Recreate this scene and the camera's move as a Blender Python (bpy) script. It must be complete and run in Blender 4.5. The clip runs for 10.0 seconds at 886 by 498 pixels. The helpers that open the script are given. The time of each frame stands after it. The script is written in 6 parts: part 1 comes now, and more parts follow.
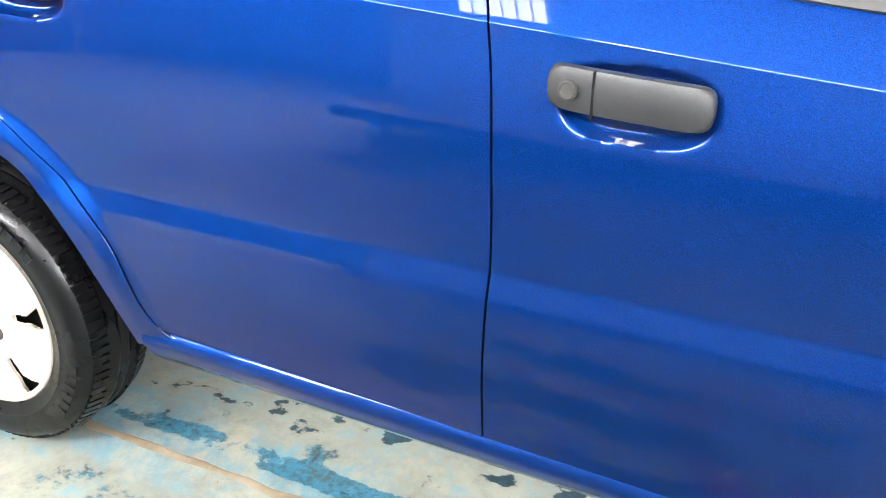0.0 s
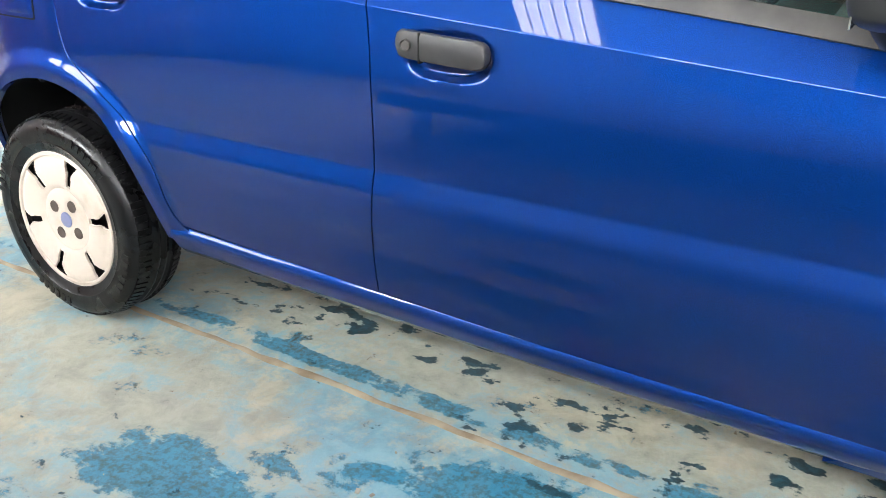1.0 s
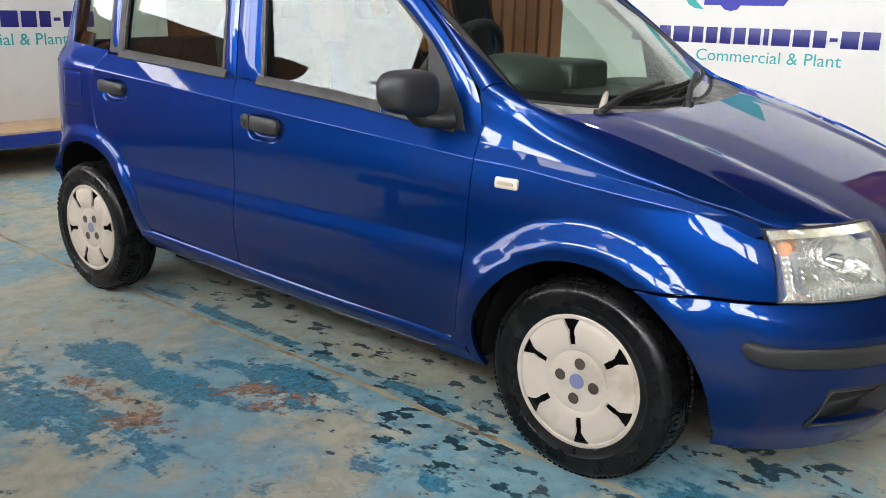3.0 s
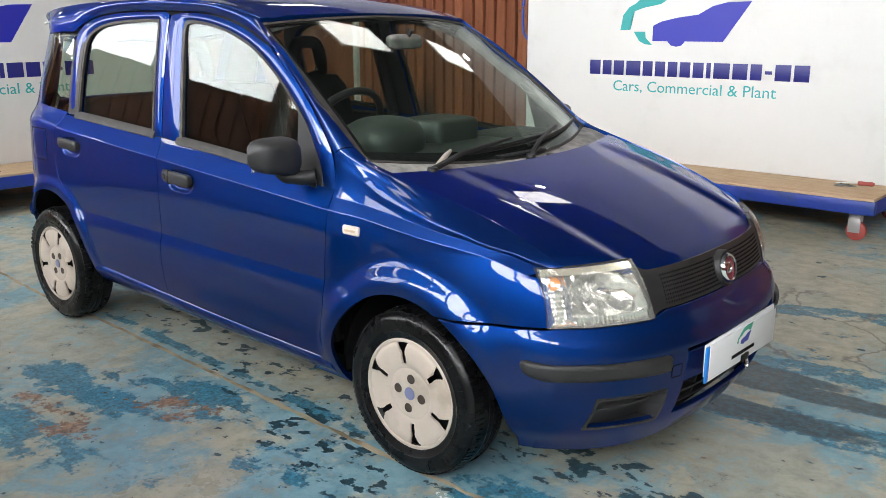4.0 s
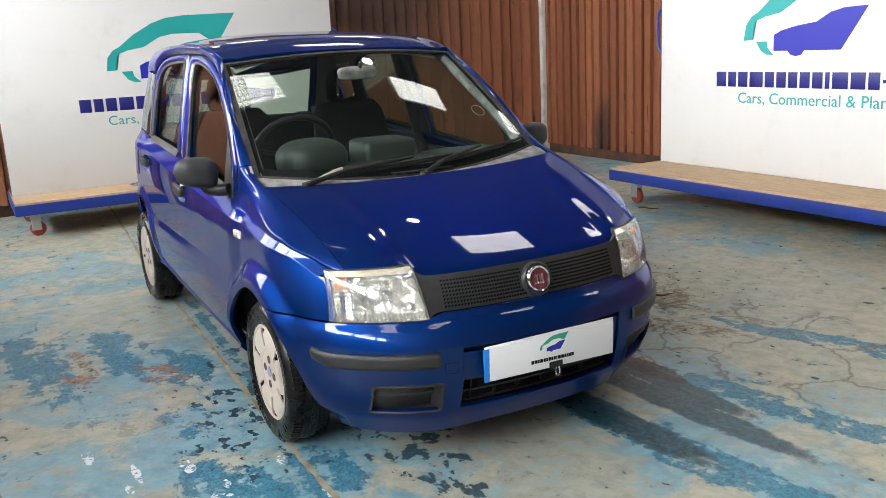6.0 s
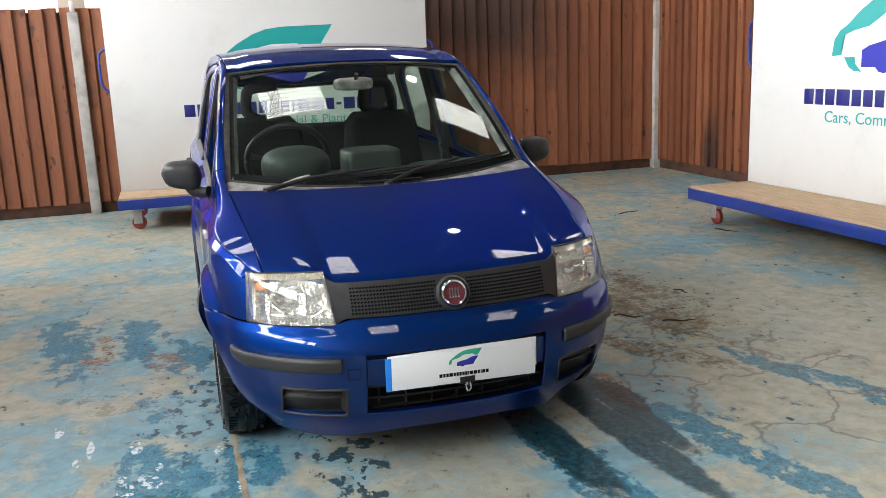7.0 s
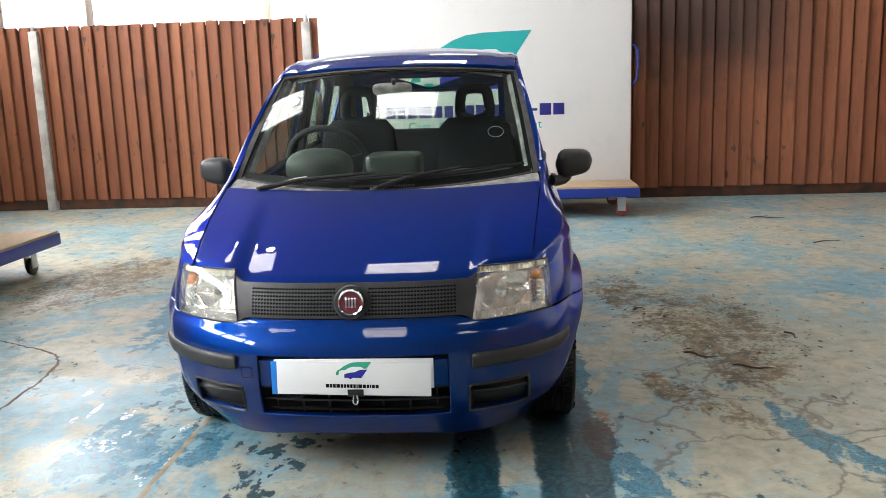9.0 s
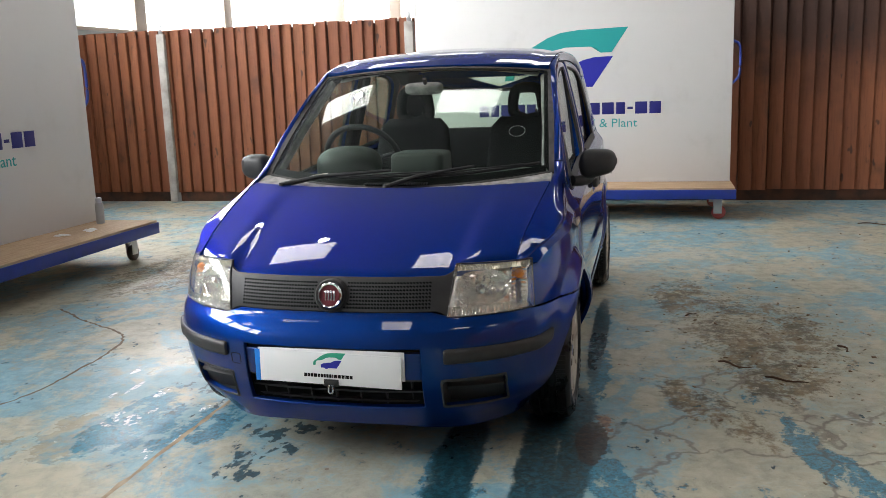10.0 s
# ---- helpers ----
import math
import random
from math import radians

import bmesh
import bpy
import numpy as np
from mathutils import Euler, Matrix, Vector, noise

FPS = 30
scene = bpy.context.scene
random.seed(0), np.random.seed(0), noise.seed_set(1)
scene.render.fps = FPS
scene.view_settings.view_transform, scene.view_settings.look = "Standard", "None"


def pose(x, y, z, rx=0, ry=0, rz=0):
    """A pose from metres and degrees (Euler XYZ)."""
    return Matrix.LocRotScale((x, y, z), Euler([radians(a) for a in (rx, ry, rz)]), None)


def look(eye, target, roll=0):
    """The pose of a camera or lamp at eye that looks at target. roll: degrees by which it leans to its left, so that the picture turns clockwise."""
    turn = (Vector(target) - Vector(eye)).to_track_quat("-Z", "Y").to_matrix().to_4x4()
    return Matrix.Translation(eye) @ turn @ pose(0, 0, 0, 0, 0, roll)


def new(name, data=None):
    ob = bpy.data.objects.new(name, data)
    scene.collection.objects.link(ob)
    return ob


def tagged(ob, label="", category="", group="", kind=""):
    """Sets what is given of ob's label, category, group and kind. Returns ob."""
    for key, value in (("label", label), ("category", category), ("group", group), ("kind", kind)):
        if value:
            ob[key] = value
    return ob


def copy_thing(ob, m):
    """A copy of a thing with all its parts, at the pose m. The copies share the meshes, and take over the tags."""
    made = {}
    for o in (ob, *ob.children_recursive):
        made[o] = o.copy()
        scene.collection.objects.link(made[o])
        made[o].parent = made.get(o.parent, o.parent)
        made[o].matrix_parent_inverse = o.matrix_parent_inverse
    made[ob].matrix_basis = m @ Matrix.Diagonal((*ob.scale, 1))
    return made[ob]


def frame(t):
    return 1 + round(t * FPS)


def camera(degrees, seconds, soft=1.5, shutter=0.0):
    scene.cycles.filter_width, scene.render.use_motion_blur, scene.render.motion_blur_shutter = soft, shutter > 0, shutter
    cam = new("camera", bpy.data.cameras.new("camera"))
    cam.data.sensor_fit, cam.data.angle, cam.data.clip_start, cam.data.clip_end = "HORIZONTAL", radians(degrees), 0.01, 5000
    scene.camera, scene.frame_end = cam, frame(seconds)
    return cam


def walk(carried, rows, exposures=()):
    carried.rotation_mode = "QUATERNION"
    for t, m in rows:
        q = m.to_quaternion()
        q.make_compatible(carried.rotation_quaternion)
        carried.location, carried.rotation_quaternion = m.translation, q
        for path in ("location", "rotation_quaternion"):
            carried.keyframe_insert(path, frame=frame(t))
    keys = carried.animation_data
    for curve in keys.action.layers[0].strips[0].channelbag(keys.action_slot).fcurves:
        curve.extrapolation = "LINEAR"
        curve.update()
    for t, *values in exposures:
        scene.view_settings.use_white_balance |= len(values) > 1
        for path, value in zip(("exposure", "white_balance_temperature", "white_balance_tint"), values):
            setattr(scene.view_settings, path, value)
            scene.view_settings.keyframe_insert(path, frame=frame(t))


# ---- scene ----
cam = camera(54.0, 10.0, 0.8)
PATH = [
    (0, (1.288, -1.641, 1.044), (0.571, 0.015, 0.185), 1.2),
    (0.5, (1.538, -1.86, 1.039), (0.733, -0.193, 0.255), 1.4),
    (1, (1.87, -2.012, 1.063), (0.922, -0.427, 0.28), 0.6),
    (1.5, (2.234, -2.198, 1.066), (1.196, -0.632, 0.398), 1.9),
    (2, (2.624, -2.294, 1.083), (1.539, -0.74, 0.483), 1.7),
    (2.2, (2.767, -2.336, 1.089), (1.665, -0.794, 0.487), 1.8),
    (3.3, (3.537, -2.628, 1.247), (2.318, -1.128, 0.73), 0.9),
    (3.5, (3.706, -2.642, 1.299), (2.48, -1.148, 0.786), 0.5),
    (4, (4.016, -2.543, 1.368), (2.743, -1.088, 0.867), -0.1),
    (4.5, (4.339, -2.346, 1.415), (2.927, -1.016, 0.926), -1.4),
    (5, (4.674, -2.118, 1.423), (3.173, -0.883, 0.953), -2.3),
    (5.5, (5.033, -1.9, 1.399), (3.381, -0.866, 0.951), -3.1),
    (5.7, (5.135, -1.782, 1.414), (3.454, -0.801, 0.956), -3.2),
    (6.8, (5.582, -1.023, 1.383), (3.751, -0.336, 0.96), -2.0),
    (7, (5.628, -0.854, 1.382), (3.76, -0.276, 0.962), -2.3),
    (7.5, (5.696, -0.463, 1.375), (3.763, -0.137, 0.981), -1.7),
    (8, (5.679, -0.129, 1.362), (3.723, 0.034, 0.978), -1.6),
    (8.5, (5.68, 0.166, 1.357), (3.718, 0.185, 0.969), -1.9),
    (9, (5.681, 0.511, 1.333), (3.723, 0.363, 0.952), -1.8),
    (9.5, (5.734, 0.812, 1.321), (3.796, 0.498, 0.94), -2.0),
    (10, (5.642, 1.068, 1.325), (3.736, 0.59, 0.949), -2.0),
]
EXPOSURES = ((0.0, 2.5), (0.5, 2.32), (1.0, 1.86), (1.6, 1.57), (2.2, 1.1), (3.3, 0.8), (4.5, 0.86), (5.5, 1.02), (7.0, 1.02), (8.0, 1.12), (9.0, 1.35), (9.5, 1.1), (10.0, 1.0))
walk(cam, [(t, look(eye, target, roll)) for t, eye, target, roll in PATH], EXPOSURES)

# ---- world and light ----
world = bpy.data.worlds.new("sky")
scene.world = world
world.use_nodes = True
wn = world.node_tree.nodes
sky = wn.new("ShaderNodeTexSky")
sky.sky_type = 'NISHITA'
sky.sun_disc = False
sky.sun_elevation, sky.sun_rotation = radians(40), radians(200)
world.node_tree.links.new(sky.outputs[0], wn["Background"].inputs[0])
wn["Background"].inputs[1].default_value = 0.1


# ---- node helpers ----
class Mat:
    """A node material with a Principled surface."""

    def __init__(self, name, colour=(0.5, 0.5, 0.5), rough=0.5, metal=0.0, spec=0.5):
        self.m = bpy.data.materials.new(name)
        self.m.use_nodes = True
        self.t = self.m.node_tree
        self.b = self.t.nodes["Principled BSDF"]
        self.out = self.t.nodes["Material Output"]
        self.put("Base Color", (*colour, 1))
        self.put("Roughness", rough)
        self.put("Metallic", metal)
        self.put("Specular IOR Level", spec)
        self.co = None

    def put(self, socket, value):
        if isinstance(value, bpy.types.NodeSocket):
            self.t.links.new(value, self.b.inputs[socket])
        else:
            self.b.inputs[socket].default_value = value
        return self

    def node(self, kind, **inputs):
        n = self.t.nodes.new(kind)
        for k, v in inputs.items():
            self.wire(n.inputs[k.replace("_", " ")], v)
        return n

    def wire(self, socket, v):
        if isinstance(v, bpy.types.NodeSocket):
            self.t.links.new(v, socket)
        else:
            socket.default_value = v

    def coords(self):
        if self.co is None:
            self.co = self.t.nodes.new("ShaderNodeTexCoord").outputs["Object"]
        return self.co

    def scaled(self, sx, sy, sz):
        n = self.t.nodes.new("ShaderNodeMapping")
        self.t.links.new(self.coords(), n.inputs[0])
        n.inputs["Scale"].default_value = (sx, sy, sz)
        return n.outputs[0]

    def noise(self, scale, detail=4.0, rough=0.55, vec=None, distort=0.0):
        n = self.t.nodes.new("ShaderNodeTexNoise")
        self.wire(n.inputs["Vector"], vec or self.coords())
        n.inputs["Scale"].default_value = scale
        n.inputs["Detail"].default_value = detail
        n.inputs["Roughness"].default_value = rough
        n.inputs["Distortion"].default_value = distort
        return n.outputs["Fac"]

    def ramp(self, fac, a, b):
        n = self.t.nodes.new("ShaderNodeMapRange")
        n.interpolation_type = 'SMOOTHSTEP'
        self.wire(n.inputs[0], fac)
        n.inputs[1].default_value, n.inputs[2].default_value = a, b
        return n.outputs[0]

    def math(self, op, a, b=0.0):
        n = self.t.nodes.new("ShaderNodeMath")
        n.operation = op
        self.wire(n.inputs[0], a)
        self.wire(n.inputs[1], b)
        return n.outputs[0]

    def mix(self, fac, a, b):
        n = self.t.nodes.new("ShaderNodeMix")
        n.data_type = 'RGBA'
        self.wire(n.inputs[0], fac)
        for i, v in ((6, a), (7, b)):
            self.wire(n.inputs[i], v if isinstance(v, bpy.types.NodeSocket) else (*v, 1))
        return n.outputs[2]

    def bump(self, height, strength=0.3, dist=0.01):
        n = self.t.nodes.new("ShaderNodeBump")
        n.inputs["Strength"].default_value = strength
        n.inputs["Distance"].default_value = dist
        self.wire(n.inputs["Height"], height)
        self.put("Normal", n.outputs[0])
        return self

    def rand(self):
        return self.t.nodes.new("ShaderNodeObjectInfo").outputs["Random"]


# ---- mesh helpers ----
def finish(me, mat, sharp=38):
    me.materials.append(mat.m)
    for p in me.polygons:
        p.use_smooth = True
    me.set_sharp_from_angle(angle=radians(sharp))


def part(name, bm, mat, parent, label="", sharp=38):
    me = bpy.data.meshes.new(name)
    bm.to_mesh(me)
    bm.free()
    finish(me, mat, sharp)
    ob = new(name, me)
    ob.parent = parent
    if label:
        ob["label"] = label
    return ob


def thing(name, label, category, m=None, group="", kind=""):
    ob = new(name)
    ob.empty_display_size = 0.1
    if m is not None:
        ob.matrix_world = m
    return tagged(ob, label, category, group, kind)


def solo(name, bm, mat, label, category="", group="", kind="", sharp=38):
    ob = part(name, bm, mat, None, label, sharp)
    return tagged(ob, label, category, group, kind)


def add_grid(bm, rows, skip=None, closed=False):
    vs = [[bm.verts.new(p) for p in r] for r in rows]
    for j in range(len(vs) - 1):
        n = len(vs[j])
        for i in range(n if closed else n - 1):
            if skip and skip(j, i):
                continue
            k = (i + 1) % n
            bm.faces.new((vs[j][i], vs[j][k], vs[j + 1][k], vs[j + 1][i]))
    return vs


def orient(bm, out):
    bm.normal_update()
    s = sum(f.normal.dot(out(f.calc_center_median()) if callable(out) else out) * f.calc_area() for f in bm.faces)
    if s < 0:
        bmesh.ops.reverse_faces(bm, faces=bm.faces[:])
        bm.normal_update()


def thicken(bm, t):
    """Give a sheet depth: a back t inwards and a rim round it."""
    bm.normal_update()
    rim = [e for e in bm.edges if len(e.link_faces) == 1]
    front = bm.faces[:]
    back = {v: bm.verts.new(v.co - v.normal * t) for v in bm.verts[:]}
    for f in front:
        bm.faces.new([back[v] for v in reversed(f.verts)])
    for e in rim:
        f = e.link_faces[0] if e.link_faces[0] in front else e.link_faces[-1]
        a, b = e.verts
        for l in f.loops:
            if l.edge == e:
                a, b = l.vert, l.link_loop_next.vert
        bm.faces.new((b, a, back[a], back[b]))
    bmesh.ops.recalc_face_normals(bm, faces=bm.faces[:])


def sheet(name, grids, mat, parent, out, t=0.012, label="", bevel=0.002, skip=None, sharp=38, weld=0.0004):
    bm = bmesh.new()
    for rows in grids:
        add_grid(bm, rows, skip)
    if weld:
        bmesh.ops.remove_doubles(bm, verts=bm.verts[:], dist=weld)
    orient(bm, out)
    if t:
        thicken(bm, t)
    ob = part(name, bm, mat, parent, label, sharp)
    if bevel and t:
        mo = ob.modifiers.new("edge", 'BEVEL')
        mo.width, mo.segments, mo.limit_method, mo.angle_limit = bevel, 2, 'ANGLE', radians(55)
    return ob


def add_box(bm, a, b, bevel=0.0, seg=2, m=None):
    a, b = Vector(a), Vector(b)
    got = bmesh.ops.create_cube(bm, size=1.0, matrix=Matrix.Translation((a + b) / 2) @ Matrix.Diagonal((*[abs(q) for q in b - a], 1)))
    vs = got["verts"]
    if bevel:
        es = list({e for v in vs for e in v.link_edges})
        got = bmesh.ops.bevel(bm, geom=es, offset=bevel, segments=seg, affect='EDGES', profile=0.5, clamp_overlap=True)
        vs = list({v for f in got["faces"] for v in f.verts} | {v for v in vs if v.is_valid})
    if m is not None:
        bmesh.ops.transform(bm, matrix=m, verts=[v for v in vs if v.is_valid])
    return vs


def box(a, b, bevel=0.0, seg=2):
    bm = bmesh.new()
    add_box(bm, a, b, bevel, seg)
    return bm


def lathe(profile, n=48, axis='Y', skip=None):
    """Turn a profile of (radius, along) round an axis."""
    bm = bmesh.new()
    rows = []
    for r, h in profile:
        ring = []
        for i in range(n):
            a = 2 * math.pi * i / n
            p = (r * math.cos(a), h, r * math.sin(a)) if axis == 'Y' else (r * math.cos(a), r * math.sin(a), h) if axis == 'Z' else (h, r * math.cos(a), r * math.sin(a))
            ring.append(p)
        rows.append(ring)
    add_grid(bm, rows, skip, closed=True)
    bmesh.ops.remove_doubles(bm, verts=bm.verts[:], dist=1e-5)
    bmesh.ops.recalc_face_normals(bm, faces=bm.faces[:])
    return bm


def tube(points, r, n=10, closed=False):
    """A round bar along points; r is one radius or one for each point."""
    bm = bmesh.new()
    pts = [Vector(p) for p in points]
    rows = []
    for i, p in enumerate(pts):
        a = pts[i - 1] if (i or closed) else p
        b = pts[(i + 1) % len(pts)] if (i < len(pts) - 1 or closed) else p
        d = (b - a).normalized()
        side = d.cross(Vector((0, 0, 1)))
        if side.length < 0.05:
            side = d.cross(Vector((1, 0, 0)))
        side.normalize()
        up = side.cross(d)
        rr = r[i] if isinstance(r, (list, tuple)) else r
        rows.append([p + rr * (math.cos(2 * math.pi * k / n) * side + math.sin(2 * math.pi * k / n) * up) for k in range(n)])
    if closed:
        rows.append(rows[0])
    vs = add_grid(bm, rows, closed=True)
    if not closed:
        bm.faces.new(vs[0])
        bm.faces.new(list(reversed(vs[-1])))
    bmesh.ops.remove_doubles(bm, verts=bm.verts[:], dist=1e-6)
    bmesh.ops.recalc_face_normals(bm, faces=bm.faces[:])
    return bm


def plate_poly(pts, depth, m):
    """A flat cut-out of an outline (u, v), depth thick, posed by m (u to x, v to z, front to -y)."""
    bm = bmesh.new()
    f = bm.faces.new([bm.verts.new((u, 0, v)) for u, v in pts])
    bmesh.ops.triangulate(bm, faces=[f])
    orient(bm, Vector((0, -1, 0)))
    thicken(bm, depth)
    bmesh.ops.transform(bm, matrix=m @ Matrix.Translation((0, -depth, 0)), verts=bm.verts[:])
    return bm


def words(text, size, width, m, depth=0.002):
    """Lettering in the built-in font, its left foot at m, spread to a width."""
    cu = bpy.data.curves.new("words", 'FONT')
    cu.body, cu.size, cu.extrude = text, size, depth / 2
    cu.resolution_u = 3
    ob = bpy.data.objects.new("words", cu)
    scene.collection.objects.link(ob)
    me = bpy.data.meshes.new_from_object(ob.evaluated_get(bpy.context.evaluated_depsgraph_get()))
    bpy.data.objects.remove(ob)
    bm = bmesh.new()
    bm.from_mesh(me)
    bpy.data.meshes.remove(me)
    x1 = max(v.co.x for v in bm.verts)
    x0 = min(v.co.x for v in bm.verts)
    k = width / (x1 - x0)
    bmesh.ops.transform(bm, matrix=m @ pose(0, -depth / 2 - 0.0005, 0, 90) @ Matrix.Diagonal((k, 1, 1, 1)) @ Matrix.Translation((-x0, 0, 0)), verts=bm.verts[:])
    return bm


def smooth_curve(pts, n):
    """n points along a smooth curve through pts, evenly spread."""
    P = np.array([tuple(p) for p in pts], float)
    Q = np.vstack([2 * P[0] - P[1], P, 2 * P[-1] - P[-2]])
    out = []
    for i in range(1, len(Q) - 2):
        for t in np.linspace(0, 1, 12, endpoint=False):
            a, b, c, d = Q[i - 1], Q[i], Q[i + 1], Q[i + 2]
            out.append(0.5 * ((2 * b) + (c - a) * t + (2 * a - 5 * b + 4 * c - d) * t ** 2 + (3 * b - a - 3 * c + d) * t ** 3))
    out.append(P[-1])
    return even(out, n)


def even(pts, n):
    P = np.array([tuple(p) for p in pts], float)
    s = np.concatenate([[0], np.cumsum(np.linalg.norm(np.diff(P, axis=0), axis=1))])
    q = np.linspace(0, s[-1], n)
    return [tuple(np.interp(v, s, P[:, k]) for k in range(P.shape[1])) for v in q]


def lerp(a, b, t):
    return a + (b - a) * t


def mixp(a, b, t):
    return tuple(p + (q - p) * t for p, q in zip(a, b))


def herm(xs, ys, x):
    """Monotone cubic through points."""
    if x <= xs[0]:
        return ys[0] + (ys[1] - ys[0]) / (xs[1] - xs[0]) * (x - xs[0])
    if x >= xs[-1]:
        return ys[-1] + (ys[-1] - ys[-2]) / (xs[-1] - xs[-2]) * (x - xs[-1])
    i = max(k for k in range(len(xs) - 1) if xs[k] <= x)

    def slope(k):
        if k == 0 or k == len(xs) - 1:
            j = min(k, len(xs) - 2)
            return (ys[j + 1] - ys[j]) / (xs[j + 1] - xs[j])
        a = (ys[k] - ys[k - 1]) / (xs[k] - xs[k - 1])
        b = (ys[k + 1] - ys[k]) / (xs[k + 1] - xs[k])
        return 0.0 if a * b <= 0 else 2 * a * b / (a + b)
    h = xs[i + 1] - xs[i]
    t = (x - xs[i]) / h
    return ((2 * t ** 3 - 3 * t ** 2 + 1) * ys[i] + (t ** 3 - 2 * t ** 2 + t) * h * slope(i)
            + (-2 * t ** 3 + 3 * t ** 2) * ys[i + 1] + (t ** 3 - t ** 2) * h * slope(i + 1))


def sstep(a, b, x):
    t = min(1.0, max(0.0, (x - a) / (b - a)))
    return t * t * (3 - 2 * t)


# ---- materials ----
paint = Mat("blue_car_paint", (0.001, 0.02, 0.16), 0.5, 0.95, 0.3)
paint.put("Base Color", paint.mix(paint.ramp(paint.noise(900, 2), 0.35, 0.75), (0.0012, 0.0190, 0.108), (0.0036, 0.048, 0.275)))
paint.put("Specular Tint", (0.0, 0.15, 0.9, 1))
paint.put("Coat Weight", 1.0).put("Coat Roughness", 0.012).put("Coat IOR", 1.4)

black = Mat("black_plastic", (0.014, 0.014, 0.015), 0.55, 0.0, 0.35)
black.bump(black.noise(700, 2), 0.15, 0.001)
trim_grey = Mat("weathered_grey_plastic", (0.07, 0.07, 0.072), 0.6)
trim_grey.put("Base Color", trim_grey.mix(trim_grey.ramp(trim_grey.noise(14, 5), 0.35, 0.7), (0.021, 0.020, 0.019), (0.038, 0.035, 0.032)))
trim_grey.bump(trim_grey.noise(600, 2), 0.2, 0.001)
cowl_mat = Mat("faded_cowl_plastic", (0.2, 0.19, 0.18), 0.7)
cowl_mat.put("Base Color", cowl_mat.mix(cowl_mat.ramp(cowl_mat.noise(18, 6), 0.3, 0.7), (0.13, 0.125, 0.12), (0.30, 0.285, 0.265)))
seal = Mat("window_rubber", (0.05, 0.048, 0.045), 0.6)
seal.put("Base Color", seal.mix(seal.ramp(seal.noise(20, 5), 0.35, 0.7), (0.018, 0.017, 0.016), (0.050, 0.045, 0.040)))
dark = Mat("dark_cavity", (0.004, 0.004, 0.0045), 0.9, 0.0, 0.2)
rubber = Mat("tyre_rubber", (0.010, 0.010, 0.011), 0.35, 0.0, 0.28)
rubber.put("Roughness", rubber.math('ADD', 0.18, rubber.math('MULTIPLY', rubber.ramp(rubber.noise(9, 5), 0.35, 0.7), 0.26)))
rubber.put("Base Color", rubber.mix(rubber.ramp(rubber.noise(25, 5), 0.5, 0.75), (0.0035, 0.0035, 0.004), (0.011, 0.0105, 0.010)))
rubber.bump(rubber.noise(160, 3), 0.10, 0.002)
cap_mat = Mat("cream_hubcap", (0.72, 0.68, 0.62), 0.42)
cap_mat.put("Base Color", cap_mat.mix(cap_mat.ramp(cap_mat.noise(9, 5), 0.45, 0.8), (0.49, 0.425, 0.36), (0.34, 0.28, 0.215)))
chrome = Mat("chrome", (0.85, 0.85, 0.86), 0.08, 1.0)
chrome_soft = Mat("reflector", (0.93, 0.92, 0.89), 0.26, 1.0)
rubbing = Mat("dark_bumper_plastic", (0.022, 0.022, 0.023), 0.5)
rubbing.put("Base Color", rubbing.mix(rubbing.ramp(rubbing.noise(11, 5), 0.35, 0.75), (0.015, 0.015, 0.016), (0.028, 0.027, 0.027)))
rubbing.bump(rubbing.noise(600, 2), 0.2, 0.001)
amber = Mat("amber_plastic", (0.85, 0.25, 0.03), 0.25)
clear_ind = Mat("clear_indicator", (0.60, 0.54, 0.46), 0.2)
badge_red = Mat("dark_red_enamel", (0.14, 0.03, 0.04), 0.25)
badge_blue = Mat("blue_grey_enamel", (0.16, 0.18, 0.32), 0.35)
white_plate = Mat("white_plate", (0.80, 0.80, 0.80), 0.35)
plate_blue = Mat("plate_blue", (0.01, 0.22, 0.75), 0.35)
fabric = Mat("dark_seat_cloth", (0.013, 0.0135, 0.0145), 0.95, 0.0, 0.2)
fabric.bump(fabric.noise(900, 2), 0.4, 0.002)
dash_mat = Mat("grey_green_dashboard", (0.026, 0.034, 0.028), 0.5)
dash_mat.bump(dash_mat.noise(500, 2), 0.3, 0.001)
cabin_grey = Mat("cabin_plastic", (0.022, 0.0225, 0.024), 0.7)
lining = Mat("pale_headlining", (0.35, 0.35, 0.33), 0.9)
paper = Mat("white_paper", (0.75, 0.75, 0.73), 0.8)


